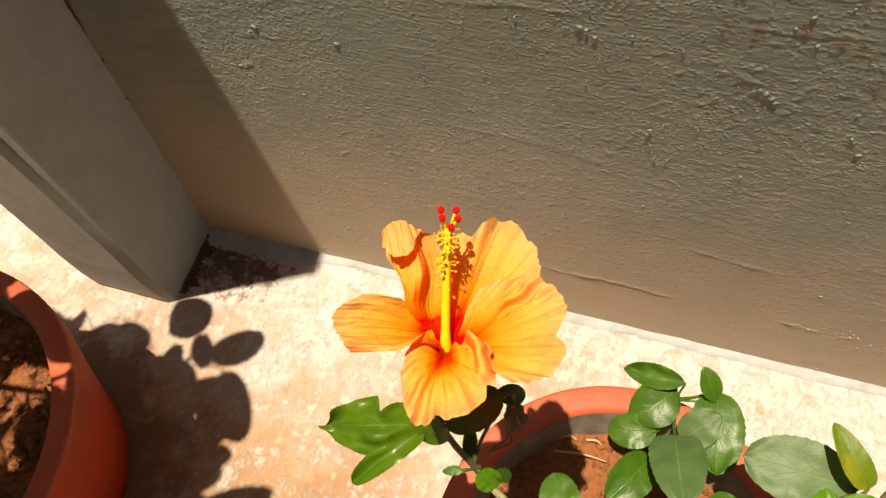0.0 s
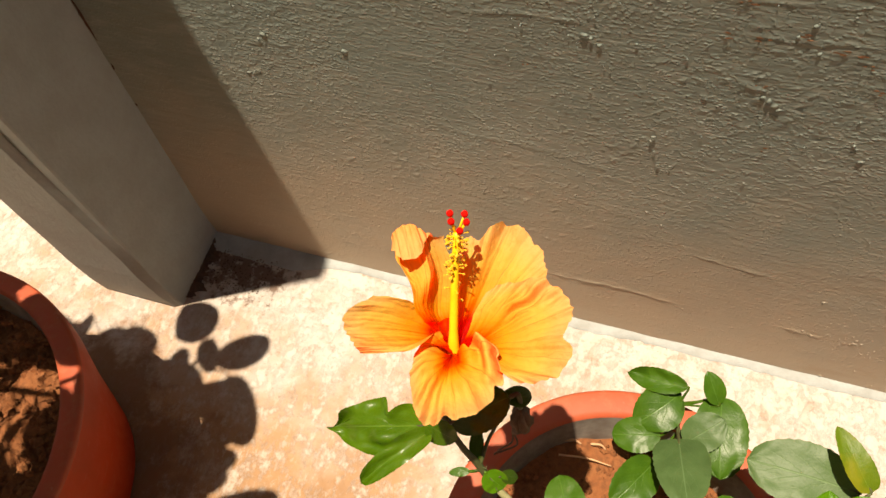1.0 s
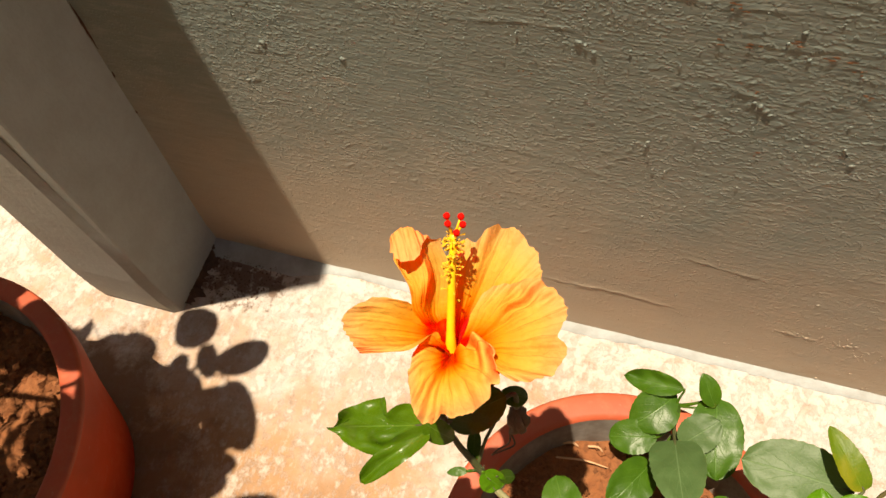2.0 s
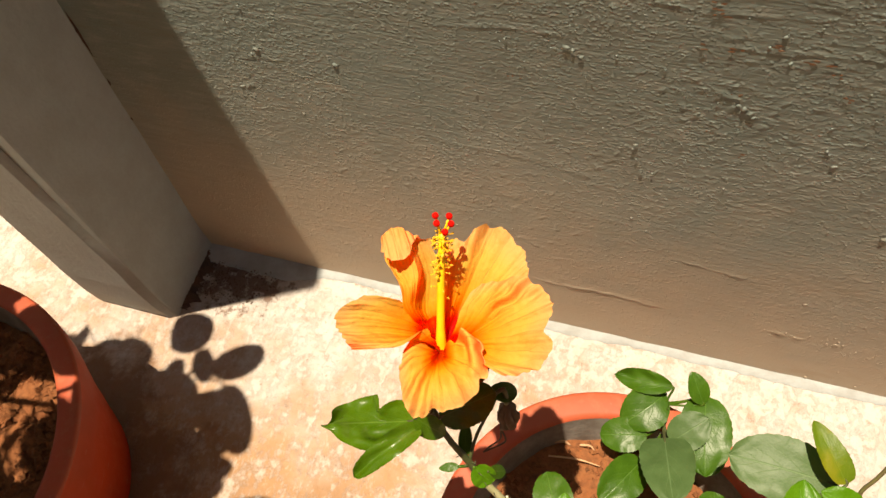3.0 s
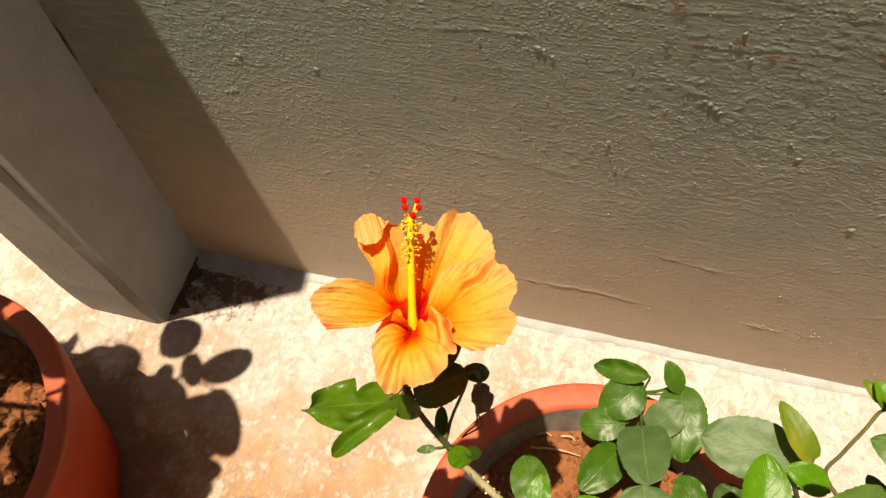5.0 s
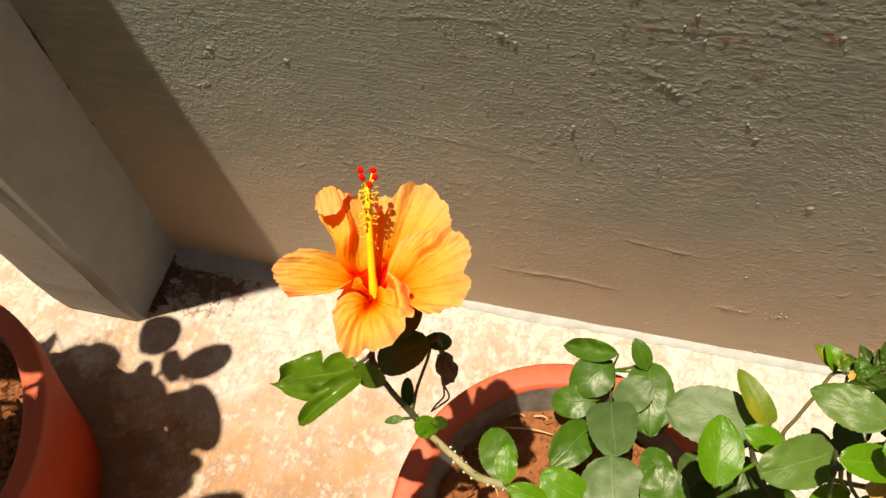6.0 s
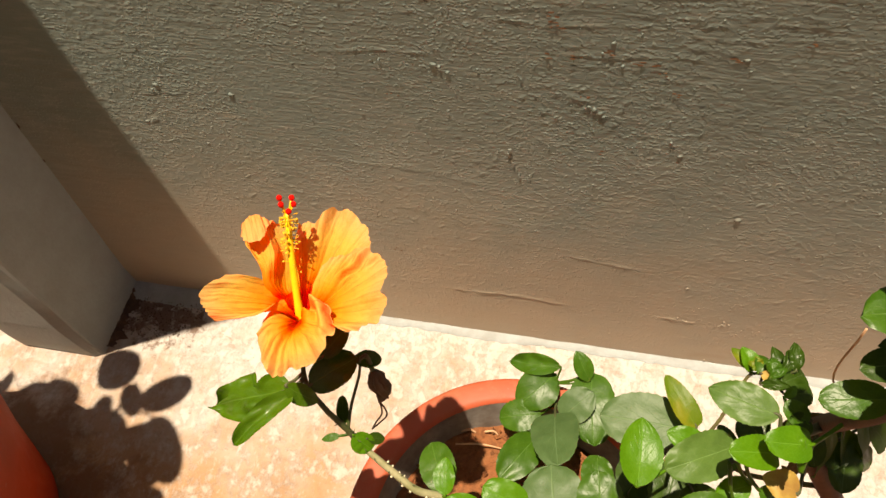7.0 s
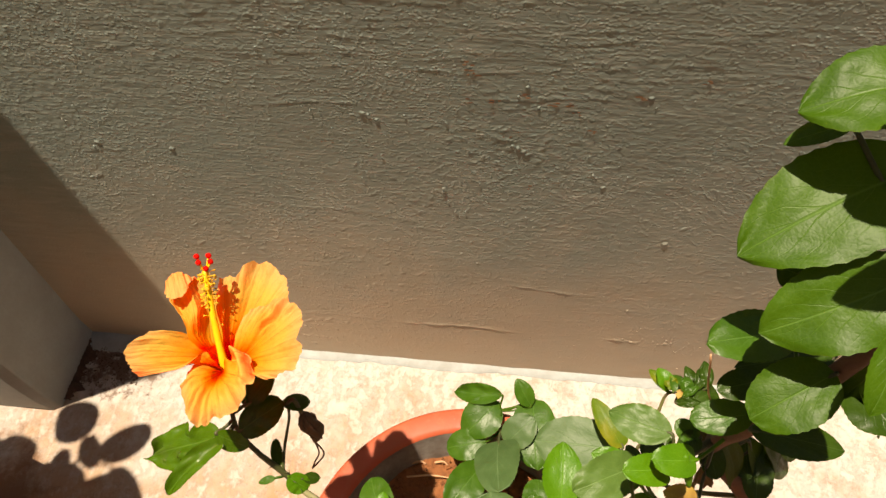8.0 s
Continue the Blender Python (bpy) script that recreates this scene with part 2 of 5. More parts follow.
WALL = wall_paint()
FLOOR = floor_cement()
PILLAR = plain("grey_pillar_paint", (0.298, 0.321, 0.310), (0.260, 0.275, 0.258), 22, 0.62, 0.7, 0.0010)
SKIRT = plain("pale_grey_cement", (0.275, 0.300, 0.305), (0.215, 0.224, 0.218), 25, 0.8, 0.4, 0.001)
CREAM = plain("cream_bounce_paint", (0.66, 0.50, 0.33), (0.58, 0.43, 0.28), 4, 0.8)
POT = pot_plastic("terracotta_red_plastic", (0.430, 0.050, 0.012), (0.340, 0.040, 0.011), 0.26, 0.25)
RIM = pot_plastic("dull_red_plastic", (0.370, 0.074, 0.034), (0.310, 0.062, 0.030), 0.08, 0.55)
INSIDE = plain("dusty_grey_inside", (0.215, 0.195, 0.175), (0.120, 0.095, 0.078), 30, 0.85, 0.4, 0.001)
SOIL = soil_earth()
DARKSOIL = plain("damp_dark_earth", (0.105, 0.062, 0.042), (0.060, 0.036, 0.026), 60, 0.95, 0.8, 0.003, 0.15)
BARK = plain("grey_green_bark", (0.330, 0.305, 0.180), (0.200, 0.200, 0.090), 60, 0.75, 0.5, 0.0006)
GREENSTEM = plain("dark_green_stem", (0.051, 0.064, 0.019), (0.038, 0.030, 0.015), 80, 0.6, 0.4, 0.0005)
BROWNSTEM = plain("reddish_brown_bark", (0.095, 0.046, 0.030), (0.060, 0.032, 0.021), 45, 0.75, 0.5, 0.0008)
LENTICEL = plain("pale_bark_nub", (0.527, 0.476, 0.340), (0.425, 0.374, 0.255), 90, 0.8)
TWIG = plain("knotty_green_twig", (0.105, 0.105, 0.030), (0.070, 0.052, 0.022), 90, 0.7, 0.5, 0.0005)
DRY = plain("dry_brown_petal", (0.085, 0.038, 0.021), (0.047, 0.025, 0.015), 90, 0.8, 0.5, 0.0008)
LEAF = leaf_green("green_leaf", (0.020, 0.060, 0.003), (0.034, 0.086, 0.005), 0.38, 0.15, 0.24)
LEAF_GLOSSY = leaf_green("glossy_crinkled_leaf", (0.020, 0.058, 0.001), (0.046, 0.100, 0.003), 0.27, 0.15, 0.42)
LEAF_LIGHT = leaf_green("young_green_leaf", (0.040, 0.122, 0.003), (0.058, 0.150, 0.005), 0.36, 0.20, 0.17)
LEAF_PALE = leaf_green("pale_veined_leaf", (0.044, 0.092, 0.015), (0.062, 0.115, 0.022), 0.46, 0.14, 0.28)
LEAF_DRIED = leaf_green("dried_brown_leaf", (0.080, 0.048, 0.024), (0.115, 0.070, 0.036), 0.75, 0.12, 0.15)
# dark green; on leaves beneath others and the flower it holds shade too
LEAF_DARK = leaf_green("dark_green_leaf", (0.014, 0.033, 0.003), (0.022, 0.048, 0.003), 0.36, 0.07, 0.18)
LEAF_GREY = leaf_green("waxy_blue_green_leaf", (0.040, 0.079, 0.023), (0.055, 0.098, 0.033), 0.50, 0.12, 0.30)
LEAF_BIG = leaf_green("crinkled_green_leaf", (0.022, 0.058, 0.002), (0.036, 0.083, 0.003), 0.44, 0.13, 0.15)
# darker copy of the leaf green, shade under the upper leaves in its colour
LEAF_SHADE = leaf_green("olive_shaded_leaf", (0.014, 0.032, 0.002), (0.024, 0.046, 0.003), 0.60, 0.30, 0.08)
LEAF_YELLOWING = leaf_green("yellowing_leaf", (0.045, 0.092, 0.004), (0.080, 0.122, 0.005), 0.45, 0.20, 0.2, (0.150, 0.150, 0.010))
LEAF_YELLOW = leaf_green("yellow_dying_leaf", (0.348, 0.225, 0.028), (0.371, 0.258, 0.068), 0.55, 0.25, 0.3, (0.236, 0.112, 0.034))
PETAL = petal_skin()
COLUMN = plain("yellow_style_tube", (0.820, 0.500, 0.020), (0.800, 0.400, 0.014), 120, 0.5)
ANTHER = plain("golden_pollen", (0.704, 0.416, 0.032), (0.640, 0.304, 0.016), 400, 0.8)
STIGMA = plain("red_stigma", (0.620, 0.005, 0.004), (0.520, 0.004, 0.003), 500, 0.9, 0.0, 0.001, 0.1)
CHIP = plain("rusty_paint_chip", (0.25, 0.135, 0.07), (0.20, 0.12, 0.075), 200, 0.8)
STRAW = plain("dry_straw", (0.46, 0.27, 0.15), (0.36, 0.20, 0.11), 120, 0.85)


# ---- building helpers ----
def mesh_of(name, verts, faces, material, smooth=True, uvs=None):
    me = bpy.data.meshes.new(name)
    me.from_pydata(verts, [], faces)
    me.materials.append(material)
    if uvs is not None:
        layer = me.uv_layers.new(name="UVMap")
        idx = np.empty(len(me.loops), dtype=np.int32)
        me.loops.foreach_get("vertex_index", idx)
        layer.data.foreach_set("uv", np.asarray(uvs, dtype=np.float32)[idx].ravel())
    if smooth:
        me.polygons.foreach_set("use_smooth", [True] * len(me.polygons))
    me.update()
    return me


def part(name, data, parent=None, label=""):
    """A mesh object, under a thing or a part."""
    ob = new(name, data)
    ob.parent = parent
    return tagged(ob, label)


def from_bm(name, bm, material, smooth=False):
    me = bpy.data.meshes.new(name)
    bmesh.ops.recalc_face_normals(bm, faces=bm.faces)
    bm.to_mesh(me)
    bm.free()
    me.materials.append(material)
    me.polygons.foreach_set("use_smooth", [smooth] * len(me.polygons))
    return me


def thing(name, label, category, group="", kind=""):
    return tagged(new(name), label, category, group, kind)


def tube_data(points, radii, sides=8, wobble=0.0, rng=None):
    """Verts and faces of a tapered tube along a line of points, ends closed."""
    pts = [Vector(p) for p in points]
    verts, faces = [], []
    side = Vector((0.3, 0.9, 0.2))
    for i, p in enumerate(pts):
        way = (pts[min(i + 1, len(pts) - 1)] - pts[max(i - 1, 0)]).normalized()
        a = way.cross(side).normalized()
        b = way.cross(a)
        for s in range(sides):
            ang = 2 * math.pi * s / sides
            r = radii[i] * (1 + (rng.uniform(-wobble, wobble) if rng else 0))
            verts.append(p + a * (r * math.cos(ang)) + b * (r * math.sin(ang)))
    for i in range(len(pts) - 1):
        for s in range(sides):
            n = (s + 1) % sides
            faces.append((i * sides + s, i * sides + n, (i + 1) * sides + n, (i + 1) * sides + s))
    faces.append(tuple(range(sides - 1, -1, -1)))
    faces.append(tuple((len(pts) - 1) * sides + s for s in range(sides)))
    return verts, faces


def smooth_line(points, radii, steps=6):
    """Catmull-Rom points between the given ones, with their radii."""
    p = [Vector(q) for q in points]
    p = [p[0] * 2 - p[1], *p, p[-1] * 2 - p[-2]]
    r = [radii[0], *radii, radii[-1]]
    line, rads = [], []
    for i in range(1, len(p) - 2):
        for s in range(steps):
            t = s / steps
            a, b, c, d = p[i - 1:i + 3]
            line.append(0.5 * (2 * b + (c - a) * t + (2 * a - 5 * b + 4 * c - d) * t * t + (3 * b - a - 3 * c + d) * t ** 3))
            rads.append(r[i] + (r[i + 1] - r[i]) * t)
    line.append(p[-2])
    rads.append(r[-2])
    return line, rads


def stem(plant, points, radii, material, label="", name="stem", sides=9, wobble=0.06):
    line, rads = smooth_line(points, radii)
    verts, faces = tube_data(line, rads, sides, wobble, random.Random(len(points)))
    ob = part(name, mesh_of(name, verts, faces, material), plant, label)
    NODES.setdefault(plant.name, []).extend(line)
    return ob


NODES = {}
WIDTHS = {"ovate": (0.62, 0.72), "round": (0.46, 0.50), "disc": (0.30, 0.42), "strap": (0.36, 0.62), "pointed": (0.52, 0.92)}
leaf_rng = random.Random(11)


def leaf(plant, base, tip, width, material, bend=0.08, fold=0.12, kind="ovate", lean=0.0, node=None, label="", bite=None, wavy=0.05):
    """One leaf blade with its stalk: a thin sheet, folded at the midrib, toothed and a little crinkled."""
    rng = leaf_rng
    base, tip = Vector(base), Vector(tip)
    axis = tip - base
    size = axis.length
    axis.normalize()
    hint = Vector((-0.05 + rng.uniform(-0.12, 0.12) + lean, -0.28 + rng.uniform(-0.1, 0.1), 1.0))
    up = (hint - axis * hint.dot(axis)).normalized()
    side = axis.cross(up)
    a, b = WIDTHS[kind]
    peak = a / (a + b)
    top = peak ** a * (1 - peak) ** b
    nu, nv = (44 if bite else 22), 10
    seed = Vector((rng.uniform(0, 50), rng.uniform(0, 50), 0))
    bow = rng.uniform(-0.10, 0.10)
    verts, uvs = [], []
    for i in range(nu + 1):
        u = i / nu
        w = 0.5 * width * max(u ** a * (1 - u) ** b / top, 0.012)
        tooth = 1 + (0.022 if i % 2 else -0.012) * (1 if 0.25 < u < 0.97 else 0) * (0.3 if bite else 1)
        mid = base + axis * (size * u) + up * (bend * size * (4 * u * (1 - u) - 0.6 * u)) + side * (bow * size * u * (1 - u))
        for j in range(nv + 1):
            v = 2 * j / nv - 1
            edge = tooth if abs(v) == 1 else 1
            if bite and v * bite[0] > 0:
                edge *= 1 - bite[2] * math.exp(-((u - bite[1]) / (0.025 if u > bite[1] else 0.17)) ** 2)
            crinkle = noise.noise(Vector((u * 4.5, v * 2.2, 0)) + seed) * wavy * width * min(1, 3 * u) * (0.4 + abs(v))
            p = mid + side * (v * w * edge) + up * (fold * abs(v) ** 1.4 * w + crinkle)
            verts.append(p)
            uvs.append((0.5 + 0.5 * v, u))
    faces = []
    for i in range(nu):
        for j in range(nv):
            q = (i * (nv + 1) + j, i * (nv + 1) + j + 1, (i + 1) * (nv + 1) + j + 1, (i + 1) * (nv + 1) + j)
            faces.append(q)
    ob = part("leaf", mesh_of("leaf", verts, faces, material, True, uvs), plant, label)
    # the stalk, to the nearest point of the plant's stems
    near = Vector(node) if node else min(NODES[plant.name], key=lambda q: (q - base).length + 0.6 * max(0, q.z - base.z))
    mid = (near + base) / 2 + Vector((0, 0, -0.12 * (near - base).length))
    into = base + axis * (0.12 * size) + up * (bend * size * 0.35 - 0.0008)
    thick = 0.0011 if size < 0.06 else 0.0016
    line, rads = smooth_line([near, mid, base, into], [thick * 1.25, thick, thick, thick * 0.5], 4)
    sv, sf = tube_data(line, rads, 6)
    part("petiole", mesh_of("petiole", sv, sf, material if material in (LEAF, LEAF_LIGHT) else GREENSTEM), ob)
    return ob


def box_bm(bm, lo, hi):
    v = [bm.verts.new((x, y, z)) for x in (lo[0], hi[0]) for y in (lo[1], hi[1]) for z in (lo[2], hi[2])]
    for f in ((0, 1, 3, 2), (4, 6, 7, 5), (0, 4, 5, 1), (2, 3, 7, 6), (0, 2, 6, 4), (1, 5, 7, 3)):
        bm.faces.new([v[i] for i in f])


# ---- the setting ----
LEAN_BACK = 0.038


def lattice(x, z, seed):
    """Smooth random values in -1..1 at any places x, z, one cell to a unit."""
    table = np.random.RandomState(seed).rand(256, 256) * 2 - 1
    ix, iz = np.floor(x).astype(int), np.floor(z).astype(int)
    fx, fz = x - ix, z - iz
    fx, fz = fx * fx * fx * (fx * (6 * fx - 15) + 10), fz * fz * fz * (fz * (6 * fz - 15) + 10)
    a, b, c, d = (table[(ix + p) % 256, (iz + q) % 256] for p, q in ((0, 0), (0, 1), (1, 0), (1, 1)))
    return (a * (1 - fz) + b * fz) * (1 - fx) + (c * (1 - fz) + d * fz) * fx


def wall_y(x, z):
    """The wall's large form: it leans back, less so towards its far end and its top."""
    along = np.clip((x + 0.30) / 0.95, 0, 1)
    return LEAN_BACK * z + (0.001 - 0.026 * along) * z - 0.035 * np.maximum(0, z - 0.42) ** 2


def plaster_wall():
    """The wall's near face as a fine relief of brushed paint, with plain wall round and behind it."""
    step, x0, x1, z1 = 0.0015, -0.56, 0.86, 0.80
    nx, nz = int((x1 - x0) / step) + 1, int(z1 / step) + 1
    X = np.linspace(x0, x1, nx)
    Z = np.linspace(-0.004, z1, nz)
    XX, ZZ = np.meshgrid(X, Z, indexing="ij")
    h = 0.0009 * lattice(XX / 0.29, ZZ / 0.20, 1) + 0.00016 * lattice(XX / 0.08, ZZ / 0.045, 2)
    # the brush went to and fro, a little uphill and in shallow arcs
    sweep = ZZ - 0.035 * XX + 0.010 * lattice(XX / 0.22, ZZ / 0.16, 3) + 0.0022 * lattice(XX / 0.06, ZZ / 0.05, 4)
    laid = np.clip(0.55 + 0.9 * lattice(XX / 0.17, ZZ / 0.09, 5), 0.10, 1.3)
    high = np.clip((ZZ - 0.28) / 0.30, 0, 1)
    bristles = 0.5 * lattice(XX / 0.13, sweep / 0.0070, 6) + 0.34 * lattice(XX / 0.05, sweep / 0.0046, 7)
    h += (0.000014 + 0.000040 * np.clip((ZZ - 0.42) / 0.2, 0, 1)) * laid * bristles
    # short broken strokes
    short = lattice(XX / 0.017, sweep / 0.0038, 8) + 0.8 * lattice(XX / 0.009 + 7.3, ZZ / 0.0036, 17)
    h += (0.000020 + 0.000020 * high) * np.clip(laid, 0.4, 1.2) * short
    # gritty patches, where the plaster under the paint is coarse
    turn_x, turn_z = XX * 0.8 + ZZ * 0.6, ZZ * 0.8 - XX * 0.6
    coarse = np.clip(0.20 + 0.25 * high + 0.9 * lattice(XX / 0.15, ZZ / 0.11, 9) + 1.1 * np.exp(-((XX - 0.22) / 0.17) ** 2 - ((ZZ - 0.47) / 0.10) ** 2)
                     + 0.7 * np.exp(-((XX + 0.33) / 0.13) ** 2 - ((ZZ - 0.46) / 0.16) ** 2), 0, 1)
    grain = lattice(turn_x / 0.0060, turn_z / 0.0046, 10) + 0.55 * lattice(XX / 0.0040, ZZ / 0.0034, 11)
    h += 0.00015 * coarse * grain
    h += 0.00004 * lattice(XX / 0.0050, turn_z / 0.0034, 16)
    # stray specks of sand under the paint
    speck = np.maximum(0, lattice(turn_x / 0.0075, turn_z / 0.0068, 12) - 0.62) / 0.38
    h += 0.00050 * speck * np.clip(0.35 + lattice(XX / 0.12, ZZ / 0.10, 13), 0.05, 1)

    def ridge(xa, za, xb, zb, height, wide, wave=0.003):
        t = (XX - xa) / (xb - xa)
        line = za + (zb - za) * t + wave * np.sin(XX * 37 + za * 90) + 0.0016 * lattice(XX / 0.012, ZZ * 0 + za * 50, 14)
        on = np.clip(np.minimum(t, 1 - t) * 6, 0, 1) * np.clip(0.75 + 0.6 * lattice(XX / 0.015, ZZ * 0 + za * 70, 15), 0.1, 1.3)
        off = (ZZ - line) / wide
        # sharp below, running out softly above
        return 0.34 * height * on * np.exp(-np.where(off < 0, (off * 1.6) ** 2, np.abs(off)))

    h += ridge(-0.020, 0.121, 0.185, 0.118, 0.0030, 0.0026)
    h += ridge(-0.243, 0.124, -0.020, 0.122, 0.0008, 0.0035)
    h += ridge(0.145, 0.233, 0.270, 0.228, 0.0018, 0.0022)
    h += ridge(0.290, 0.117, 0.350, 0.117, 0.0026, 0.0030, 0.003)
    h += ridge(-0.166, 0.377, 0.061, 0.354, 0.0010, 0.0040)
    h += ridge(-0.344, 0.437, -0.290, 0.452, 0.0010, 0.0035)
    h += ridge(-0.148, 0.527, -0.001, 0.534, 0.0012, 0.0030)
    h += ridge(0.104, 0.552, 0.251, 0.555, 0.0012, 0.0024)
    h += ridge(0.060, 0.560, 0.330, 0.570, 0.0007, 0.0024)
    h += ridge(-0.120, 0.300, 0.120, 0.288, 0.0006, 0.0030)
    h += ridge(0.020, 0.250, 0.180, 0.246, 0.0006, 0.0024)
    for k in range(9):
        # long grooves of a worn brush, side by side near the top
        z = 0.575 + 0.011 * k + 0.003 * math.sin(k * 2.3)
        h += ridge(-0.30 + 0.05 * math.sin(k * 4.1), z, 0.42 + 0.08 * math.sin(k * 1.7), z + 0.012, 0.0008, 0.0018)
    # a crumpled ridge of thick paint
    for k in range(6):
        cx, cz = 0.128 + 0.0085 * k, 0.500 - 0.0060 * k + 0.004 * math.sin(k * 2.0)
        h += (0.00050 - 0.00005 * k) * np.exp(-((XX - cx) / 0.0055) ** 2 - ((ZZ - cz + 0.35 * (XX - cx)) / 0.0032) ** 2)
    # short finger-drags across the strokes
    for k in range(5):
        cx = -0.004 + 0.0075 * k
        on = np.exp(-((ZZ - 0.545 - 0.004 * k) / 0.016) ** 2)
        h += 0.00022 * on * np.exp(-((XX - cx - 0.45 * (ZZ - 0.54)) / 0.0018) ** 2)
        on = np.exp(-((ZZ - 0.440 - 0.002 * k) / 0.030) ** 2)
        h += 0.00010 * on * np.exp(-((XX + 0.030 - 1.3 * (cx + 0.004) - 0.20 * (ZZ - 0.44)) / 0.0018) ** 2)
    h *= np.clip((ZZ + 0.004) / 0.02, 0.15, 1)
    verts = np.stack([XX, wall_y(XX, ZZ) - h, ZZ], -1).reshape(-1, 3)
    i = np.arange(nx * nz).reshape(nx, nz)
    faces = np.stack([i[:-1, :-1], i[1:, :-1], i[1:, 1:], i[:-1, 1:]], -1).reshape(-1, 4)
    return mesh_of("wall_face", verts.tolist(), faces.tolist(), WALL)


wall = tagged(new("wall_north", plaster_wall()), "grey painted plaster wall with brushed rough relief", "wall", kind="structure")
bm = bmesh.new()
box_bm(bm, (-3.5, 0.016, -0.05), (4.0, 0.13, 1.42))
box_bm(bm, (-3.5, 0.000, -0.05), (-0.56, 0.016, 1.42))
box_bm(bm, (0.86, -0.003, -0.05), (4.0, 0.016, 1.42))
box_bm(bm, (-0.56, 0.002, 0.80), (0.86, 0.016, 1.42))
for v in bm.verts:
    v.co.y += LEAN_BACK * v.co.z
part("wall_core", from_bm("wall_core", bm, WALL), wall)

bm = bmesh.new()
bmesh.ops.create_grid(bm, x_segments=40, y_segments=40, size=40)
for v in bm.verts:
    v.co.z = -0.002
floor = tagged(new("floor", from_bm("floor", bm, FLOOR)), "worn cream cement floor with tan dust stains", "floor", kind="structure")

# an unseen cream wall added behind the camera to cut sky and bounce warmth
bm = bmesh.new()
box_bm(bm, (-6.0, -1.95, -0.05), (6.0, -1.80, 3.6))
tagged(new("wall_south", from_bm("wall_south", bm, CREAM)), "unseen cream wall added to block sky and bounce warm light", "wall", kind="structure")

# a thin spill of pale cement where the wall meets the floor
bm = bmesh.new()
rows = []
for i in range(221):
    x = -0.56 + i * 1.6 / 220
    out = 0.012 + 0.004 * noise.noise(Vector((x * 9, 0, 0))) + 0.003 * noise.noise(Vector((x * 40, 3, 0))) + 0.002 * noise.noise(Vector((x * 120, 5, 0))) + 0.020 * min(1, max(0, (-0.34 - x) / 0.06))
    up = 0.003 + 0.002 * noise.noise(Vector((x * 22, 8, 0)))
    rows.append([bm.verts.new(c) for c in ((x, 0.001, up + 0.002), (x, -out * 0.35, up), (x, -out * 0.75, 0.0012), (x, -out, -0.0015))])
for p, q in zip(rows, rows[1:]):
    for k in range(3):
        bm.faces.new((p[k], q[k], q[k + 1], p[k + 1]))
tagged(new("trim", from_bm("trim", bm, SKIRT, True)), "pale grey cement spill along the foot of the wall", "trim", kind="structure")


def pillar():
    """A slim square pier before the wall. Its worn arris opens, higher up, into a small step with a splayed strip beside it."""
    bm = bmesh.new()
    hs = [-0.01, 0.004, 0.02, 0.04, 0.10, 0.15, 0.19, 0.23, 0.27, 0.33, 0.45, 0.6, 0.9, 1.40]
    rings = []
    for z in hs:
        w = min(1.0, max(0.0, (z - 0.16) / 0.26))
        low = min(1.0, max(0.0, z + 0.01) / 0.07)
        front = -0.1385 - 0.0075 * low + 0.010 * min(0.45, max(0.0, z))
        flare = 0.007 * max(0, 1 - max(z, 0) / 0.05)
        step_x = -0.5545 - 0.011 * low - 0.021 * w
        plan = [(-0.556 + flare, 0.055), (-0.5505 + flare, -0.1330), (-0.5515 + 0.6 * flare, -0.1355), (-0.5525 - 0.030 * w, -0.1360 + 0.0035 * w),
                (step_x, front), (-0.683, front), (-0.689, front + 0.005), (-0.690, 0.055)]
        n = 0.0006 * noise.noise(Vector((0, 3, z * 18)))
        ring = [bm.verts.new((x + n, y + (n if y < -0.01 else 0), z)) for x, y in plan]
        rings.append(ring)
    for p, q in zip(rings, rings[1:]):
        for k in range(len(p) - 1):
            bm.faces.new((p[k], p[k + 1], q[k + 1], q[k]))
    bm.faces.new(rings[-1])
    return from_bm("pillar", bm, PILLAR)


tagged(new("pillar", pillar()), "grey painted masonry pillar against the wall", "pillar", kind="structure")

# dark cracks down the joint of pillar and wall
bm = bmesh.new()
for z0, z1, w in ((0.405, 0.470, 0.0030), (0.36, 0.372, 0.002), (0.30, 0.306, 0.002)):
    n = 9
    prev = None
    for i in range(n + 1):
        z = z0 + (z1 - z0) * i / n
        x = -0.5495 + 0.0015 * noise.noise(Vector((0, z * 90, 1)))
        half = w * math.sin(math.pi * (i + 0.3) / (n + 0.6)) * (0.7 + 0.5 * noise.noise(Vector((3, z * 160, 1))))
        now = [bm.verts.new((x - half, float(wall_y(x, z)) - 0.003, z)), bm.verts.new((x + half, float(wall_y(x, z)) - 0.003, z))]
        if prev:
            bm.faces.new((prev[0], prev[1], now[1], now[0]))
        prev = now
tagged(new("crack", from_bm("crack", bm, DRY)), "dark crack where pillar and wall meet", "crack", kind="structure")


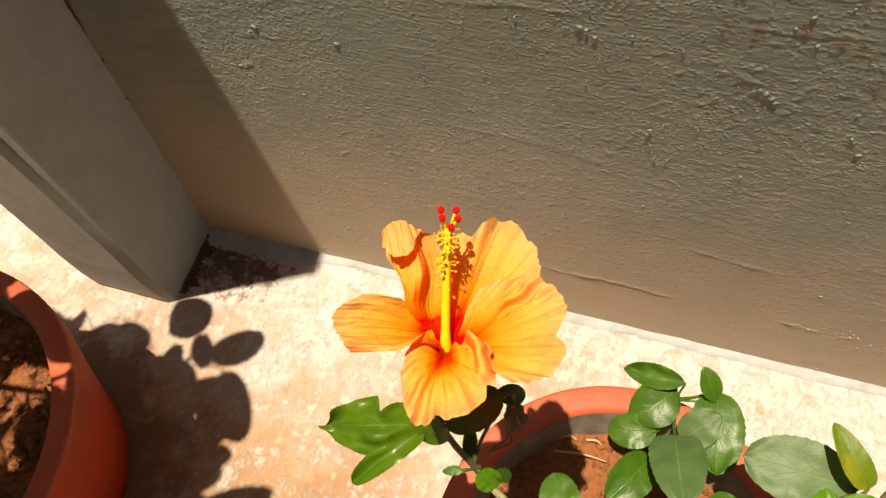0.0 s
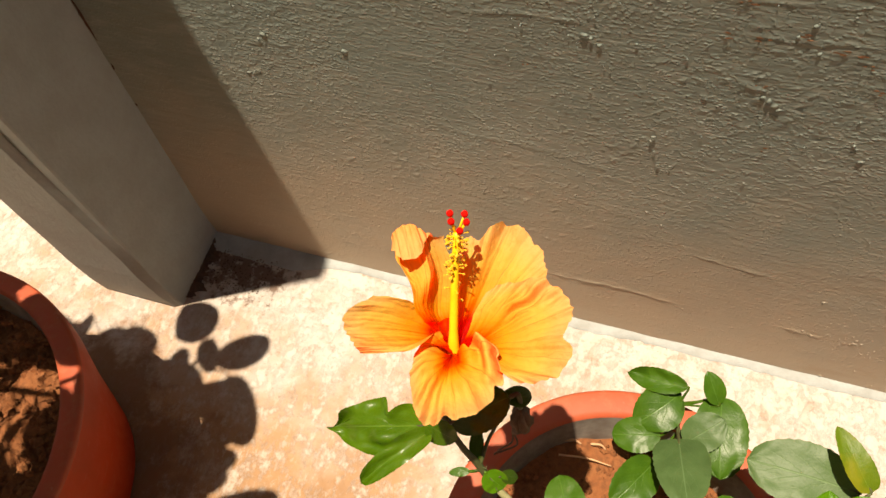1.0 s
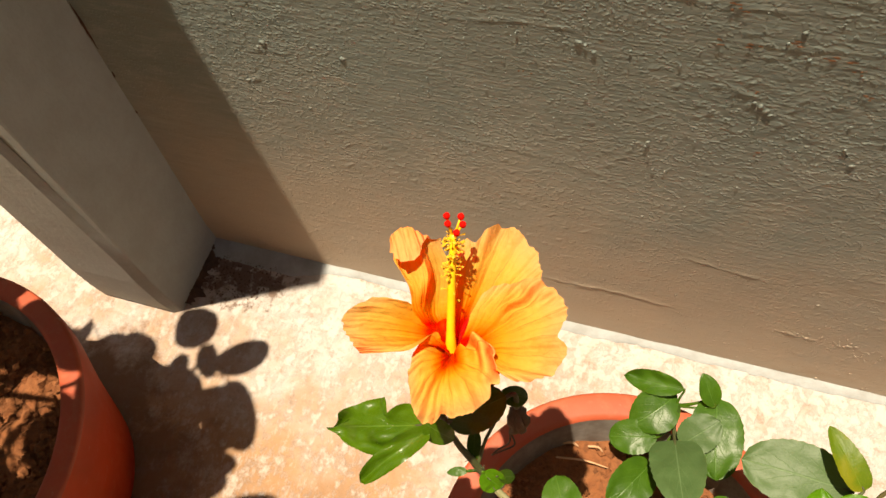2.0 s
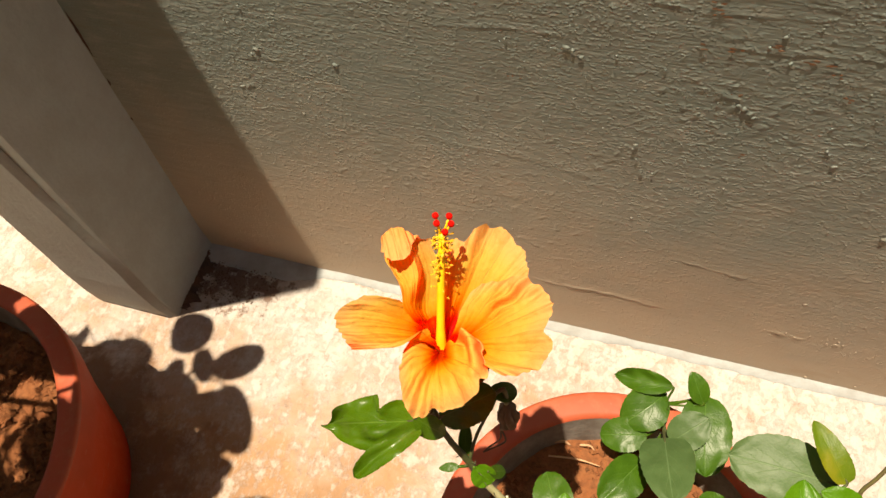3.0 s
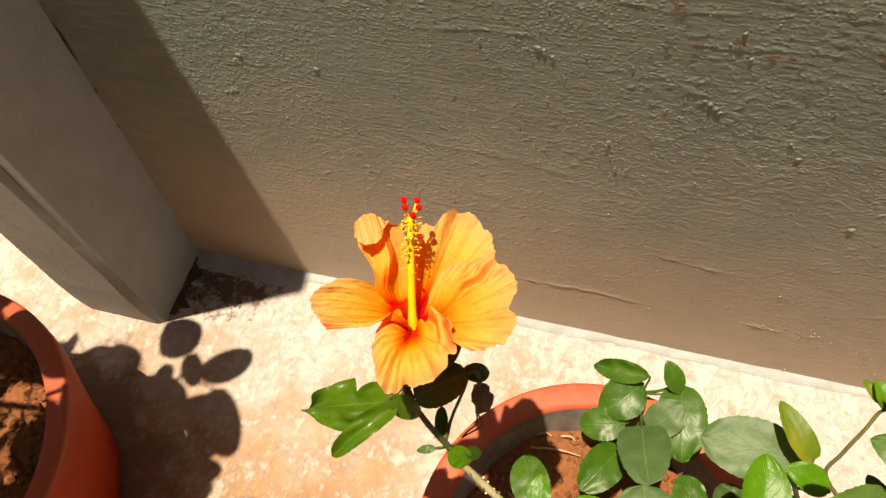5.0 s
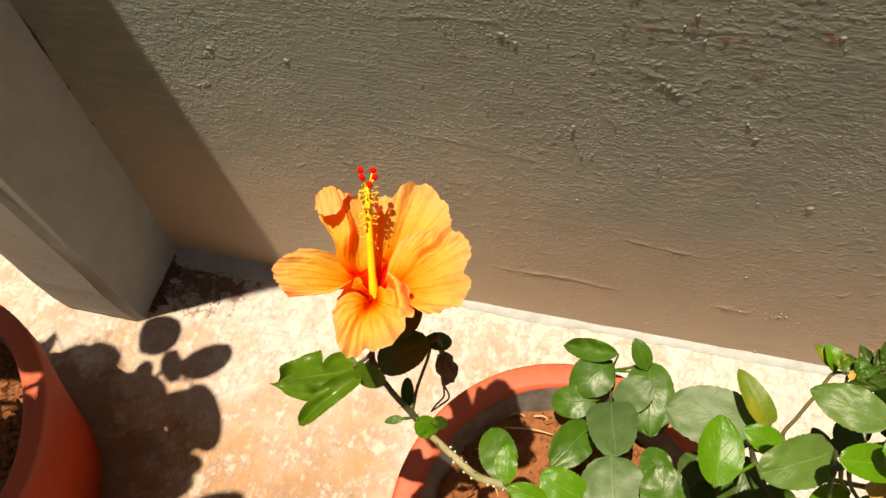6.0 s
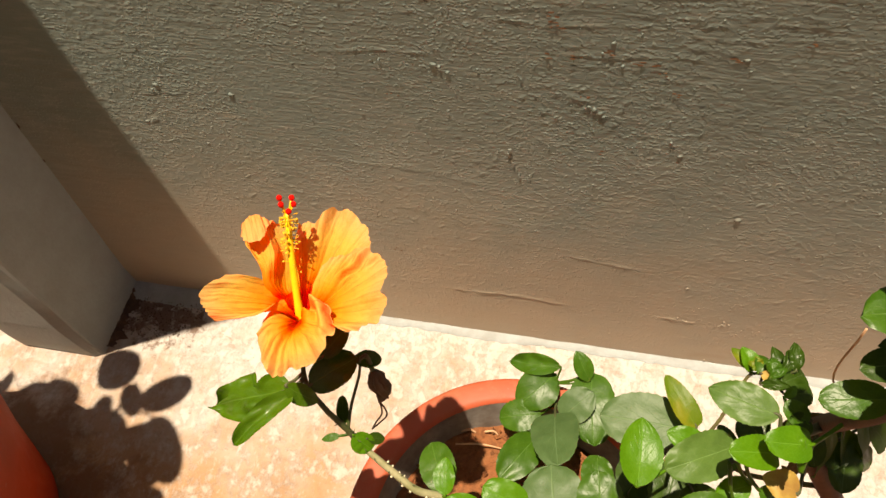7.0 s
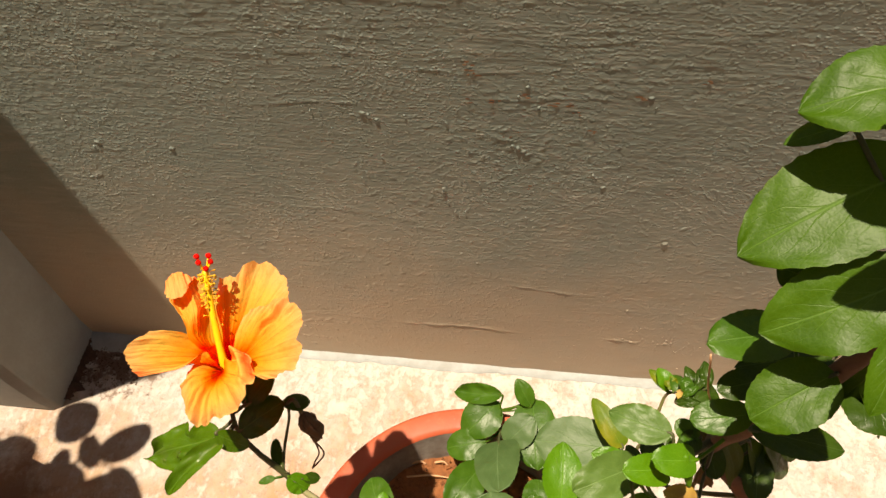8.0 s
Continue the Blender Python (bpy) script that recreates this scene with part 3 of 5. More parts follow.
def paint_blobs():
    """Small hardened lumps of paint on the wall, many more where the paint is rough."""
    rng = random.Random(3)
    spots = [(-0.239, 0.453, 4.4), (-0.327, 0.456, 4.2), (-0.334, 0.449, 2.6), (-0.362, 0.397, 3.0), (-0.293, 0.370, 3.0), (-0.009, 0.523, 3.4), (-0.003, 0.521, 2.8), (0.005, 0.515, 2.6),
             (0.151, 0.487, 3.6), (0.145, 0.490, 3.0), (0.157, 0.483, 3.0), (0.161, 0.479, 2.6), (0.071, 0.418, 3.0), (0.070, 0.412, 2.2), (0.076, 0.398, 2.0), (0.084, 0.380, 2.4),
             (0.330, 0.348, 3.8), (0.163, 0.148, 3.6), (0.314, 0.198, 3.8), (0.382, 0.118, 4.2), (0.382, 0.127, 3.4), (0.374, 0.114, 2.8), (0.390, 0.121, 3.0), (0.314, 0.113, 3.8),
             (0.321, 0.122, 2.8), (0.334, 0.115, 3.4), (0.306, 0.118, 2.8), (0.232, 0.454, 3.2), (0.168, 0.543, 2.6), (0.156, 0.567, 2.8), (0.148, 0.555, 2.8), (-0.094, 0.273, 2.4),
             (-0.043, 0.229, 2.4), (0.388, 0.010, 2.8), (0.166, 0.378, 2.4), (0.110, 0.281, 2.2), (0.270, 0.562, 3.0), (0.112, 0.430, 2.0), (0.245, 0.437, 2.6), (-0.150, 0.430, 2.0)]
    # crusty patches low on the wall
    for cx, cz, count in ((0.330, 0.116, 14), (0.385, 0.120, 12), (0.430, 0.100, 16), (-0.150, 0.075, 16), (-0.175, 0.110, 14), (-0.120, 0.045, 10), (0.520, 0.060, 14), (0.250, 0.050, 8)):
        spots.extend((rng.gauss(cx, 0.022), max(0.008, rng.gauss(cz, 0.009)), rng.uniform(0.9, 1.8)) for _ in range(count))
    while len(spots) < 1050:
        x, z = rng.uniform(-0.38, 0.80), rng.uniform(0.01, 0.78)
        if rng.random() < 0.12 + 1.3 * max(0, noise.noise(Vector((x * 7, z * 7, 2)))) + 0.25 * (z > 0.4):
            spots.append((x, z, rng.choice((0.5, 0.6, 0.7, 0.8, 0.9, 1.0, 1.2, 1.5))))
    verts, faces = [], []
    for x, z, r in spots:
        r *= 0.00062
        k, high, wide = len(verts), 0.00018 + 0.27 * r * rng.uniform(0.6, 1.3), rng.uniform(0.7, 1.5)
        tilt, y = rng.uniform(-0.5, 0.5), float(wall_y(x, z)) - 0.0003
        # a drop that hangs: blunt below, drawn out above
        for ring, (rad, up) in enumerate(((1.25, -0.5), (1.0, 0.25), (0.6, 0.85))):
            for s in range(7):
                a = 2 * math.pi * s / 7 + ring * 0.3
                j = rng.uniform(0.8, 1.2)
                px, pz = math.cos(a) * rad * wide * j, math.sin(a) * rad * j
                pz *= 1.3 if pz > 0 else 0.8
                verts.append((x + r * (px - pz * tilt * 0.5), y - high * up, z + r * pz))
        verts.append((x, y - high, z - 0.2 * r))
        for ring in range(2):
            for s in range(7):
                n = (s + 1) % 7
                faces.append((k + ring * 7 + s, k + ring * 7 + n, k + ring * 7 + 7 + n, k + ring * 7 + 7 + s))
        for s in range(7):
            faces.append((k + 14 + s, k + 14 + (s + 1) % 7, k + 21))
    return mesh_of("paint_lump", verts, faces, WALL)


tagged(new("paint_lump", paint_blobs()), "hardened lumps of grey paint on the wall", "paint", kind="stuff")


def rust_chips():
    rng = random.Random(8)
    verts, faces = [], []
    spots = [(0.102, 0.547, 5), (0.156, 0.557, 7), (0.131, 0.455, 2), (0.105, 0.581, 4), (0.264, 0.563, 5), (0.179, 0.548, 5), (0.125, 0.548, 4),
             (0.315, 0.583, 4), (0.219, 0.517, 3), (0.140, 0.502, 2.5), (-0.053, 0.482, 2), (0.419, 0.542, 3), (-0.072, 0.202, 2.5), (0.102, 0.592, 4), (0.103, 0.585, 3), (0.165, 0.430, 2), (0.195, 0.548, 4), (0.205, 0.540, 3)]
    for x, z, length in spots:
        for q in range(3):
            k, n = len(verts), 8
            cx, cz, ln = x + rng.uniform(-0.006, 0.006), z + rng.uniform(-0.003, 0.003), length * 0.001 * rng.uniform(0.4, 0.9)
            for s in range(n):
                a = 2 * math.pi * s / n
                j = rng.uniform(0.6, 1.2)
                verts.append((cx + ln * math.cos(a) * j, float(wall_y(cx, cz)) - 0.0005 - 0.0002 * q - 0.0002 * (s % 2), cz + 0.0011 * math.sin(a) * j))
            verts.append((cx, float(wall_y(cx, cz)) - 0.0010, cz))
            faces.extend((k + s, k + (s + 1) % n, k + n) for s in range(n))
    return mesh_of("rust_chip", verts, faces, CHIP)


tagged(new("rust_chip", rust_chips()), "rusty orange scrapes where the wall paint chipped", "paint chip", kind="stuff")


# ---- pots ----
def lathe(profile, material, name, segs=96, wave=0.0, cap=False):
    verts, faces = [], []
    for r, z in profile:
        for s in range(segs):
            a = 2 * math.pi * s / segs
            rr = r * (1 + wave * math.sin(2 * a + 0.7))
            verts.append((rr * math.cos(a), rr * math.sin(a), z))
    for i in range(len(profile) - 1):
        for s in range(segs):
            n = (s + 1) % segs
            faces.append((i * segs + s, i * segs + n, (i + 1) * segs + n, (i + 1) * segs + s))
    if cap:
        faces.append(tuple(range(segs - 1, -1, -1)))
    return mesh_of(name, verts, faces, material)


def soil_mesh(radius, level, seed, rough=0.010):
    nr, na = 34, 96
    verts, faces = [(0, 0, level)], []
    for i in range(1, nr + 1):
        for s in range(na):
            a, r = 2 * math.pi * s / na, radius * i / nr
            x, y = r * math.cos(a), r * math.sin(a)
            z = level + rough * noise.fractal(Vector((x * 22 + seed, y * 22, seed)), 1.0, 2.0, 4) + 0.003 * noise.noise(Vector((x * 190, y * 190, seed)))
            verts.append((x, y, z - (0.003 if i == nr else 0)))
    for s in range(na):
        faces.append((0, 1 + s, 1 + (s + 1) % na))
    for i in range(nr - 1):
        for s in range(na):
            n = (s + 1) % na
            faces.append((1 + i * na + s, 1 + i * na + n, 1 + (i + 1) * na + n, 1 + (i + 1) * na + s))
    return mesh_of("soil", verts, faces, SOIL)


def pot(x, y, radius, height, foot, lip, level, seed, label):
    """A round plastic pot with a broad rolled rim, grey and dusty inside."""
    ob = thing("flower_pot", label, "flower pot", "red pots along the wall")
    ob.location = (x, y, 0)
    h, r = height, radius
    wall_in = r - lip - 0.004
    part("body", lathe([(foot - 0.01, 0.0), (foot, 0.004), (foot + (r - 0.004 - foot) * 0.55, h * 0.5), (r - 0.005, h - 0.045), (r - 0.0015, h - 0.022), (r, h - 0.0065)], POT, "body", wave=0.004, cap=True), ob)
    part("rim", lathe([(r, h - 0.0065), (r - 0.0005, h - 0.002), (r - 0.002, h - 0.0004), (r - 0.004, h), (r - 0.010, h + 0.0003),
                       (r - lip + 0.006, h - 0.0004), (r - lip + 0.002, h - 0.0014), (r - lip, h - 0.004)], RIM, "rim", wave=0.004), ob, "broad terracotta red rim")
    part("inside", lathe([(r - lip, h - 0.0042), (r - lip - 0.0015, h - 0.010), (wall_in - 0.004, h - 0.040), (wall_in - 0.022, h - 0.10)], INSIDE, "inside", wave=0.004), ob, "dusty grey inner wall")
    part("soil", soil_mesh(wall_in - 0.005, level, seed, 0.010 if radius < 0.2 else 0.018), ob, "dry red-brown soil")
    return ob


pot_mid = pot(0.1284, -0.3539, 0.168, 0.278, 0.120, 0.027, 0.233, 3.0, "terracotta red plastic flower pot with flat rim on the floor")
pot_left = pot(-0.645, -0.452, 0.225, 0.247, 0.172, 0.025, 0.205, 9.0, "large red plastic flower pot with dappled rim")
pot_right = pot(0.500, -0.450, 0.168, 0.278, 0.120, 0.027, 0.233, 5.0, "red plastic flower pot holding a tall leafy plant")


def soil_litter(name, cx, cy, radius, level, count, seed, label, big=1.0, flat=1.0, gather=0.5, material=None):
    """Crumbs of earth and bits of straw on the soil."""
    rng = random.Random(seed)
    verts, faces = [], []
    for i in range(count):
        a, r = rng.uniform(0, 2 * math.pi), radius * rng.random() ** gather
        x, y, s = cx + r * math.cos(a), cy + r * flat * math.sin(a), rng.uniform(0.0012, 0.0048) * big
        k = len(verts)
        z = level + 0.002 + s * 0.3
        turn = Vector((rng.uniform(-1, 1), rng.uniform(-1, 1), rng.uniform(-1, 1))).normalized()
        for d in ((1, 0, 0), (-1, 0, 0), (0, 1, 0), (0, -1, 0), (0, 0, 1), (0, 0, -1)):
            d = Vector(d) + turn * 0.4
            j = rng.uniform(0.7, 1.3)
            verts.append((x + s * d.x * j, y + s * d.y * j, z + s * d.z * 0.8 * j))
        for f in ((0, 2, 4), (2, 1, 4), (1, 3, 4), (3, 0, 4), (2, 0, 5), (1, 2, 5), (3, 1, 5), (0, 3, 5)):
            faces.append(tuple(k + q for q in f))
    tagged(new(name, mesh_of(name, verts, faces, material or SOIL, False)), label, "soil crumbs", kind="stuff")


soil_litter("soil_crumb", 0.1284, -0.3539, 0.127, 0.233, 700, 21, "crumbs of red earth in the flower pot")
soil_litter("soil_crumb", -0.645, -0.452, 0.190, 0.206, 2600, 22, "coarse clods of dark red earth in the pot", 1.5)


soil_litter("earth_crumb", -0.496, -0.052, 0.092, -0.003, 420, 27, "dark crumbs of earth in the corner by the pillar", 0.40, 0.46, 0.6, DARKSOIL)


def straw(ax, ay, bx, by, z, r):
    line, rads = smooth_line([(ax, ay, z), ((ax + bx) / 2 + 0.002, (ay + by) / 2 + 0.002, z + 0.003), (bx, by, z + 0.001)], [r, r, r * 0.6], 5)
    v, f = tube_data(line, rads, 6)
    tagged(new("straw", mesh_of("straw", v, f, STRAW)), "bit of dry straw lying on the soil", "straw", "straws on the soil")


def corner_dirt():
    """Dark damp earth swept into the corner: a narrow heap at the pillar's foot that thins out over the floor."""
    rng = random.Random(31)
    n, m = 70, 12
    verts, faces = [], []
    for i in range(n):
        y = -0.122 + 0.110 * i / (n - 1)
        wide = 0.026 + 0.020 * noise.noise(Vector((y * 55, 0, 4))) + 0.012 * noise.noise(Vector((y * 160, 2, 4)))
        for j in range(m):
            t = j / (m - 1)
            z = 0.006 * (1 - t) ** 0.7 * (0.5 + 0.7 * rng.random()) - 0.004 * t
            verts.append((-0.5545 + wide * t * (1 + 0.10 * rng.random()), y + 0.002 * rng.random(), z))
    for i in range(n - 1):
        for j in range(m - 1):
            q = i * m + j
            faces.append((q, q + m, q + m + 1, q + 1))
    return mesh_of("dirt", verts, faces, DARKSOIL)


tagged(new("dirt", corner_dirt()), "dark earth swept against the foot of the pillar", "dirt", kind="stuff")


straw(0.0531, -0.2579, 0.1048, -0.2551, 0.239, 0.0011)
straw(0.0549, -0.2419, 0.0728, -0.241, 0.236, 0.0016)
straw(0.0822, -0.2382, 0.0973, -0.24, 0.236, 0.0013)
straw(0.0389, -0.3069, 0.0597, -0.3276, 0.235, 0.0010)

# ---- hibiscus in the middle pot: flower stem, flower, leaves ----
hibiscus = thing("hibiscus_plant", "hibiscus plant with one open orange flower in a red pot", "potted plant")
stem(hibiscus, [(0.128, -0.385, 0.180), (0.115, -0.374, 0.300), (0.088, -0.362, 0.395), (0.066, -0.359, 0.430), (0.046, -0.361, 0.450), (0.029, -0.3555, 0.466), (0.007, -0.347, 0.488)],
     [0.0046, 0.0041, 0.0035, 0.0031, 0.0029, 0.0027, 0.0024], BARK, "grey-green woody stem with pale nubs")
stem(hibiscus, [(0.007, -0.347, 0.488), (-0.004, -0.341, 0.503), (-0.017, -0.337, 0.530), (-0.027, -0.330, 0.553), (-0.0265, -0.320, 0.582), (-0.0255, -0.313, 0.600)],
     [0.0022, 0.0023, 0.0019, 0.0017, 0.0014, 0.0022], GREENSTEM, "dark green flower stalk", "stalk")
stem(hibiscus, [(-0.004, -0.341, 0.503), (-0.002, -0.328, 0.520), (0.004, -0.316, 0.545), (0.006, -0.312, 0.562)], [0.0013, 0.0011, 0.0010, 0.0010], GREENSTEM, "", "twig")

nub_rng = random.Random(4)
nub_line = [q for q in NODES["hibiscus_plant"] if q.z < 0.478][:34]
for q in nub_line[2:34:1]:
    a = nub_rng.uniform(0, 6.28)
    d = Vector((math.cos(a), math.sin(a), 0.4 * math.sin(a * 3))) * 0.0031
    bm = bmesh.new()
    bmesh.ops.create_icosphere(bm, subdivisions=1, radius=0.0011)
    for v in bm.verts:
        v.co = v.co * nub_rng.uniform(0.8, 1.2) + q + d
    part("nub", from_bm("nub", bm, LENTICEL, True), hibiscus)

# short prickles on the green stalk
for i, q in enumerate([q for q in NODES["hibiscus_plant"] if 0.455 < q.z < 0.56][:20]):
    a = i * 2.2
    tip = q + Vector((0.0055 * math.cos(a), 0.0045 * math.sin(a), 0.0035))
    v, f = tube_data([q, (q + tip) / 2 + Vector((0, 0, 0.0004)), tip], [0.0006, 0.0004, 0.0001], 5)
    part("prickle", mesh_of("prickle", v, f, GREENSTEM), hibiscus)

THROAT = Vector((-0.0255, -0.3110, 0.6030))


def petal(parent, rows, sag=0.004, waves=4, ruffle=0.0022, phase=0.0, curl=None, seed=1.0, lift=0.0, claw=0.6, shape=None):
    """A petal that fans out of the throat. rows: along its outer edge, the bearing in degrees, the reach and the height over the throat in mm.
    curl: (at the last edge, share of the width, height) rolls one margin over."""
    rows = np.array(rows, dtype=float)
    nv, nu = 120, 40
    key = np.linspace(0, 1, len(rows))
    vs = np.linspace(0, 1, nv + 1)
    bear, reach, high = (np.interp(vs, key, rows[:, i]) for i in range(3))
    soft = np.array([0.25, 0.5, 0.25])
    for _ in range(2):
        for arr in (bear, reach, high):
            arr[1:-1] = np.convolve(arr, soft, "valid")
    verts, uvs = [], []
    for i in range(nu + 1):
        u = 0.04 + 0.96 * i / nu
        for j, v in enumerate(vs):
            b = bear[j]
            # the fan gathers into a narrow claw near the throat
            mid = bear[nv // 2]
            b = mid + (b - mid) * (claw + (1 - claw) * min(1, u * 1.6))
            r = reach[j] * 0.001 * u
            n = noise.noise(Vector((v * 7 + seed, u * 3.1, seed)))
            z = high[j] * 0.001 * (1.75 * u - 0.75 * u * u)
            z -= sag * math.sin(math.pi * v) * math.sin(math.pi * min(1, u * 1.02)) ** 0.8
            # an uneven margin and soft folds that run out along the veins
            z += ruffle * u ** 3 * (0.7 * math.sin(waves * 2 * math.pi * v + phase) + 1.8 * noise.noise(Vector((v * 11, seed, 2))) + 0.8 * noise.noise(Vector((v * 30, seed, 3))))
            z += 0.0040 * noise.noise(Vector((v * 6.5 + seed * 3, u * 0.7, seed))) * u ** 1.3 * (1.25 - u)
            z += 0.0014 * noise.noise(Vector((v * 17, u * 2.5, seed + 3))) * u
            r *= 1 + 0.020 * n * u + (0.026 * noise.noise(Vector((v * 24, seed, 5))) + 0.014 * noise.noise(Vector((v * 58, seed, 6)))) * u ** 6
            if shape:
                db, dr, dz = shape(u, v)
                b, r, z = b + db, r * (1 + dr), z + dz
            if curl:
                d = (v - (1 - curl[1])) / curl[1] if curl[0] else (curl[1] - v) / curl[1]
                if d > 0:
                    hinge = np.interp(1 - curl[1] if curl[0] else curl[1], vs, bear)
                    hinge = mid + (hinge - mid) * (claw + (1 - claw) * min(1, u * 1.6))
                    rad = curl[2] * (0.25 + 0.75 * u ** 1.5) * (1 + 0.25 * math.sin(u * 9 + seed))
                    s = radians(abs(b - hinge)) * r / rad
                    sway = rad * math.sin(s) * (1 if b > hinge else -1)
                    b = hinge + math.degrees(sway / max(r, 0.002))
                    z += rad * (1 - math.cos(s)) * min(1, u * 1.4)
            a = radians(b)
            z += lift * u
            verts.append(THROAT + Vector((r * math.cos(a) + 0.0005 * u, r * math.sin(a) + 0.006 * u, z)))
            uvs.append((v, u))
    row = nv + 1
    faces = []
    for i in range(nu):
        for j in range(nv):
            q = (i * row + j, (i + 1) * row + j, (i + 1) * row + j + 1, i * row + j + 1)
            faces.append(tuple(reversed(q)))
    return part("petal", mesh_of("petal", verts, faces, PETAL, True, uvs), parent)


def folded_petal(parent, folds, ways, seed):
    """A petal skinned over a few folds that run from the throat outward, in mm from the throat. ways: how far out each station lies."""
    net = np.array(folds, dtype=float)

    def glide(arr, n):
        # a smooth curve through the stations of the first axis
        ext = np.concatenate([[2 * arr[0] - arr[1]], arr, [2 * arr[-1] - arr[-2]]])
        out = []
        for x in np.linspace(0, len(arr) - 1, n):
            i = min(int(x), len(arr) - 2)
            f = x - i
            p, q, r, w = ext[i:i + 4]
            out.append(0.5 * (2 * q + (r - p) * f + (2 * p - 5 * q + 4 * r - w) * f * f + (3 * q - p - 3 * r + w) * f ** 3))
        return np.array(out)

    nv, nu = 64, 52
    grid = glide(net, nv + 1).swapaxes(0, 1)
    grid = glide(grid, nu + 1)
    along = np.interp(np.linspace(0, 1, nu + 1), np.linspace(0, 1, len(ways)), ways)
    verts, uvs = [], []
    for i in range(nu + 1):
        u = along[i]
        for j in range(nv + 1):
            v = j / nv
            z = 0.0018 * noise.noise(Vector((v * 8 + seed, u * 1.2, seed))) * u + 0.0008 * noise.noise(Vector((v * 22, u * 3.5, seed + 3))) * u
            z += 0.0016 * noise.noise(Vector((v * 13, u * 7, seed + 9))) * (u ** 5 + (abs(2 * v - 1)) ** 8 * 0.7)
            x = 0.0012 * noise.noise(Vector((v * 15, u * 9, seed + 5))) * (u ** 5 + (abs(2 * v - 1)) ** 8)
            verts.append(THROAT + Vector(grid[i, j]) * 0.001 + Vector((x, x, z)))
            uvs.append((v, u))
    row = nv + 1
    faces = []
    for i in range(nu):
        for j in range(nv):
            faces.append((i * row + j, i * row + j + 1, (i + 1) * row + j + 1, (i + 1) * row + j))
    return part("petal", mesh_of("petal", verts, faces, PETAL, True, uvs), parent)


def flower():
    # the green calyx carries the rest
    bm = bmesh.new()
    rings = []
    for z, r in ((-0.030, 0.0022), (-0.026, 0.0046), (-0.016, 0.0058), (-0.008, 0.0062), (-0.003, 0.0070)):
        rings.append([bm.verts.new(THROAT + Vector((r * (1 + (0.12 if s % 2 else -0.12) * (z > -0.005)) * math.cos(s * math.pi / 5), r * math.sin(s * math.pi / 5), z))) for s in range(10)])
    for p, q in zip(rings, rings[1:]):
        for s in range(10):
            bm.faces.new((p[s], p[(s + 1) % 10], q[(s + 1) % 10], q[s]))
    bm.faces.new(rings[0])
    head = part("flower", from_bm("flower", bm, GREENSTEM, True), hibiscus, "wide open orange hibiscus flower with a red throat")
    def bell(x, at, wide):
        return math.exp(-((x - at) / wide) ** 2)

    # the narrow claws of the petals close into a deep red funnel
    cup_v, cup_uv = [], []
    for i, (z, r) in enumerate(((-0.006, 0.0028), (-0.002, 0.0042), (0.003, 0.0086), (0.0085, 0.0146))):
        for s in range(30):
            a = 2 * math.pi * s / 30
            rr = r * (1 + 0.10 * math.cos(5 * a + 0.6) * i / 3)
            cup_v.append(THROAT + Vector((rr * math.cos(a) + 0.001 * i, rr * math.sin(a) + 0.0012 * i, z)))
            cup_uv.append((s / 30 * 0.9 + 0.05, 0.05 + 0.05 * i))
    cup_f = [(i * 30 + s, i * 30 + (s + 1) % 30, i * 30 + 30 + (s + 1) % 30, i * 30 + 30 + s) for i in range(3) for s in range(30)]
    part("throat", mesh_of("throat", cup_v, cup_f, PETAL, True, cup_uv), head, "deep red throat")
    # left petal: a trough whose near margin turns up into a crest beside the throat
    folded_petal(head, (((2.5, -3, 5), (-1.5, -1, 13), (-4.5, 1, 18), (-8, 1.5, 22), (-16, -12, 26), (-36.5, -20, 27)),
                        ((0.5, 0, 2), (-5.5, -1, 10), (-11, -4, 17), (-18.5, -9, 22), (-30.5, -14.5, 27), (-40.5, -18.5, 30)),
                        ((-1.5, 3, 1), (-9.5, 3, 8), (-20.5, 0, 13), (-31.5, -4, 18), (-39.5, -8.5, 23), (-48, -12, 28)),
                        ((-3.5, 5, 2), (-12.5, 6, 9), (-22.5, 5, 15), (-32.5, 3, 21), (-42.5, 0, 26), (-51.5, -4.5, 30)),
                        ((-3.5, 8, 1), (-10.5, 15, 5), (-17, 17, 10), (-24.5, 14.5, 20), (-31, 12.5, 27), (-42, 8, 31))),
                 (0.08, 0.26, 0.44, 0.62, 0.82, 1.0), 1.3)
    # far left petal: a deep blade whose outer corner folds over into a hood
    folded_petal(head, (((-5.5, 5, 3), (-21.5, 12, 15), (-27.5, 22, 24), (-36.5, 31, 28), (-43.5, 42, 31), (-39.5, 33.5, 33)),
                        ((-5, 7, 2), (-18.5, 12, 18), (-22.5, 20, 27), (-31.5, 30, 25), (-40.5, 46, 35), (-30.5, 27.5, 38)),
                        ((-4.5, 8, 1), (-16.5, 14, 15), (-17.5, 22, 25), (-20, 31, 30), (-33.5, 48, 38), (-23.5, 32.5, 39)),
                        ((-3, 10, 0), (-12.5, 17, 6), (-15, 27, 12), (-17, 36, 18), (-26, 46.5, 34), (-24, 43.5, 37)),
                        ((0.5, 11, 0), (-3.5, 20, 8), (-5.5, 30, 15), (-8.5, 37, 20), (-15.5, 46, 28), (-17.5, 48.5, 31))),
                 (0.10, 0.40, 0.58, 0.72, 0.90, 1.0), 4.1)
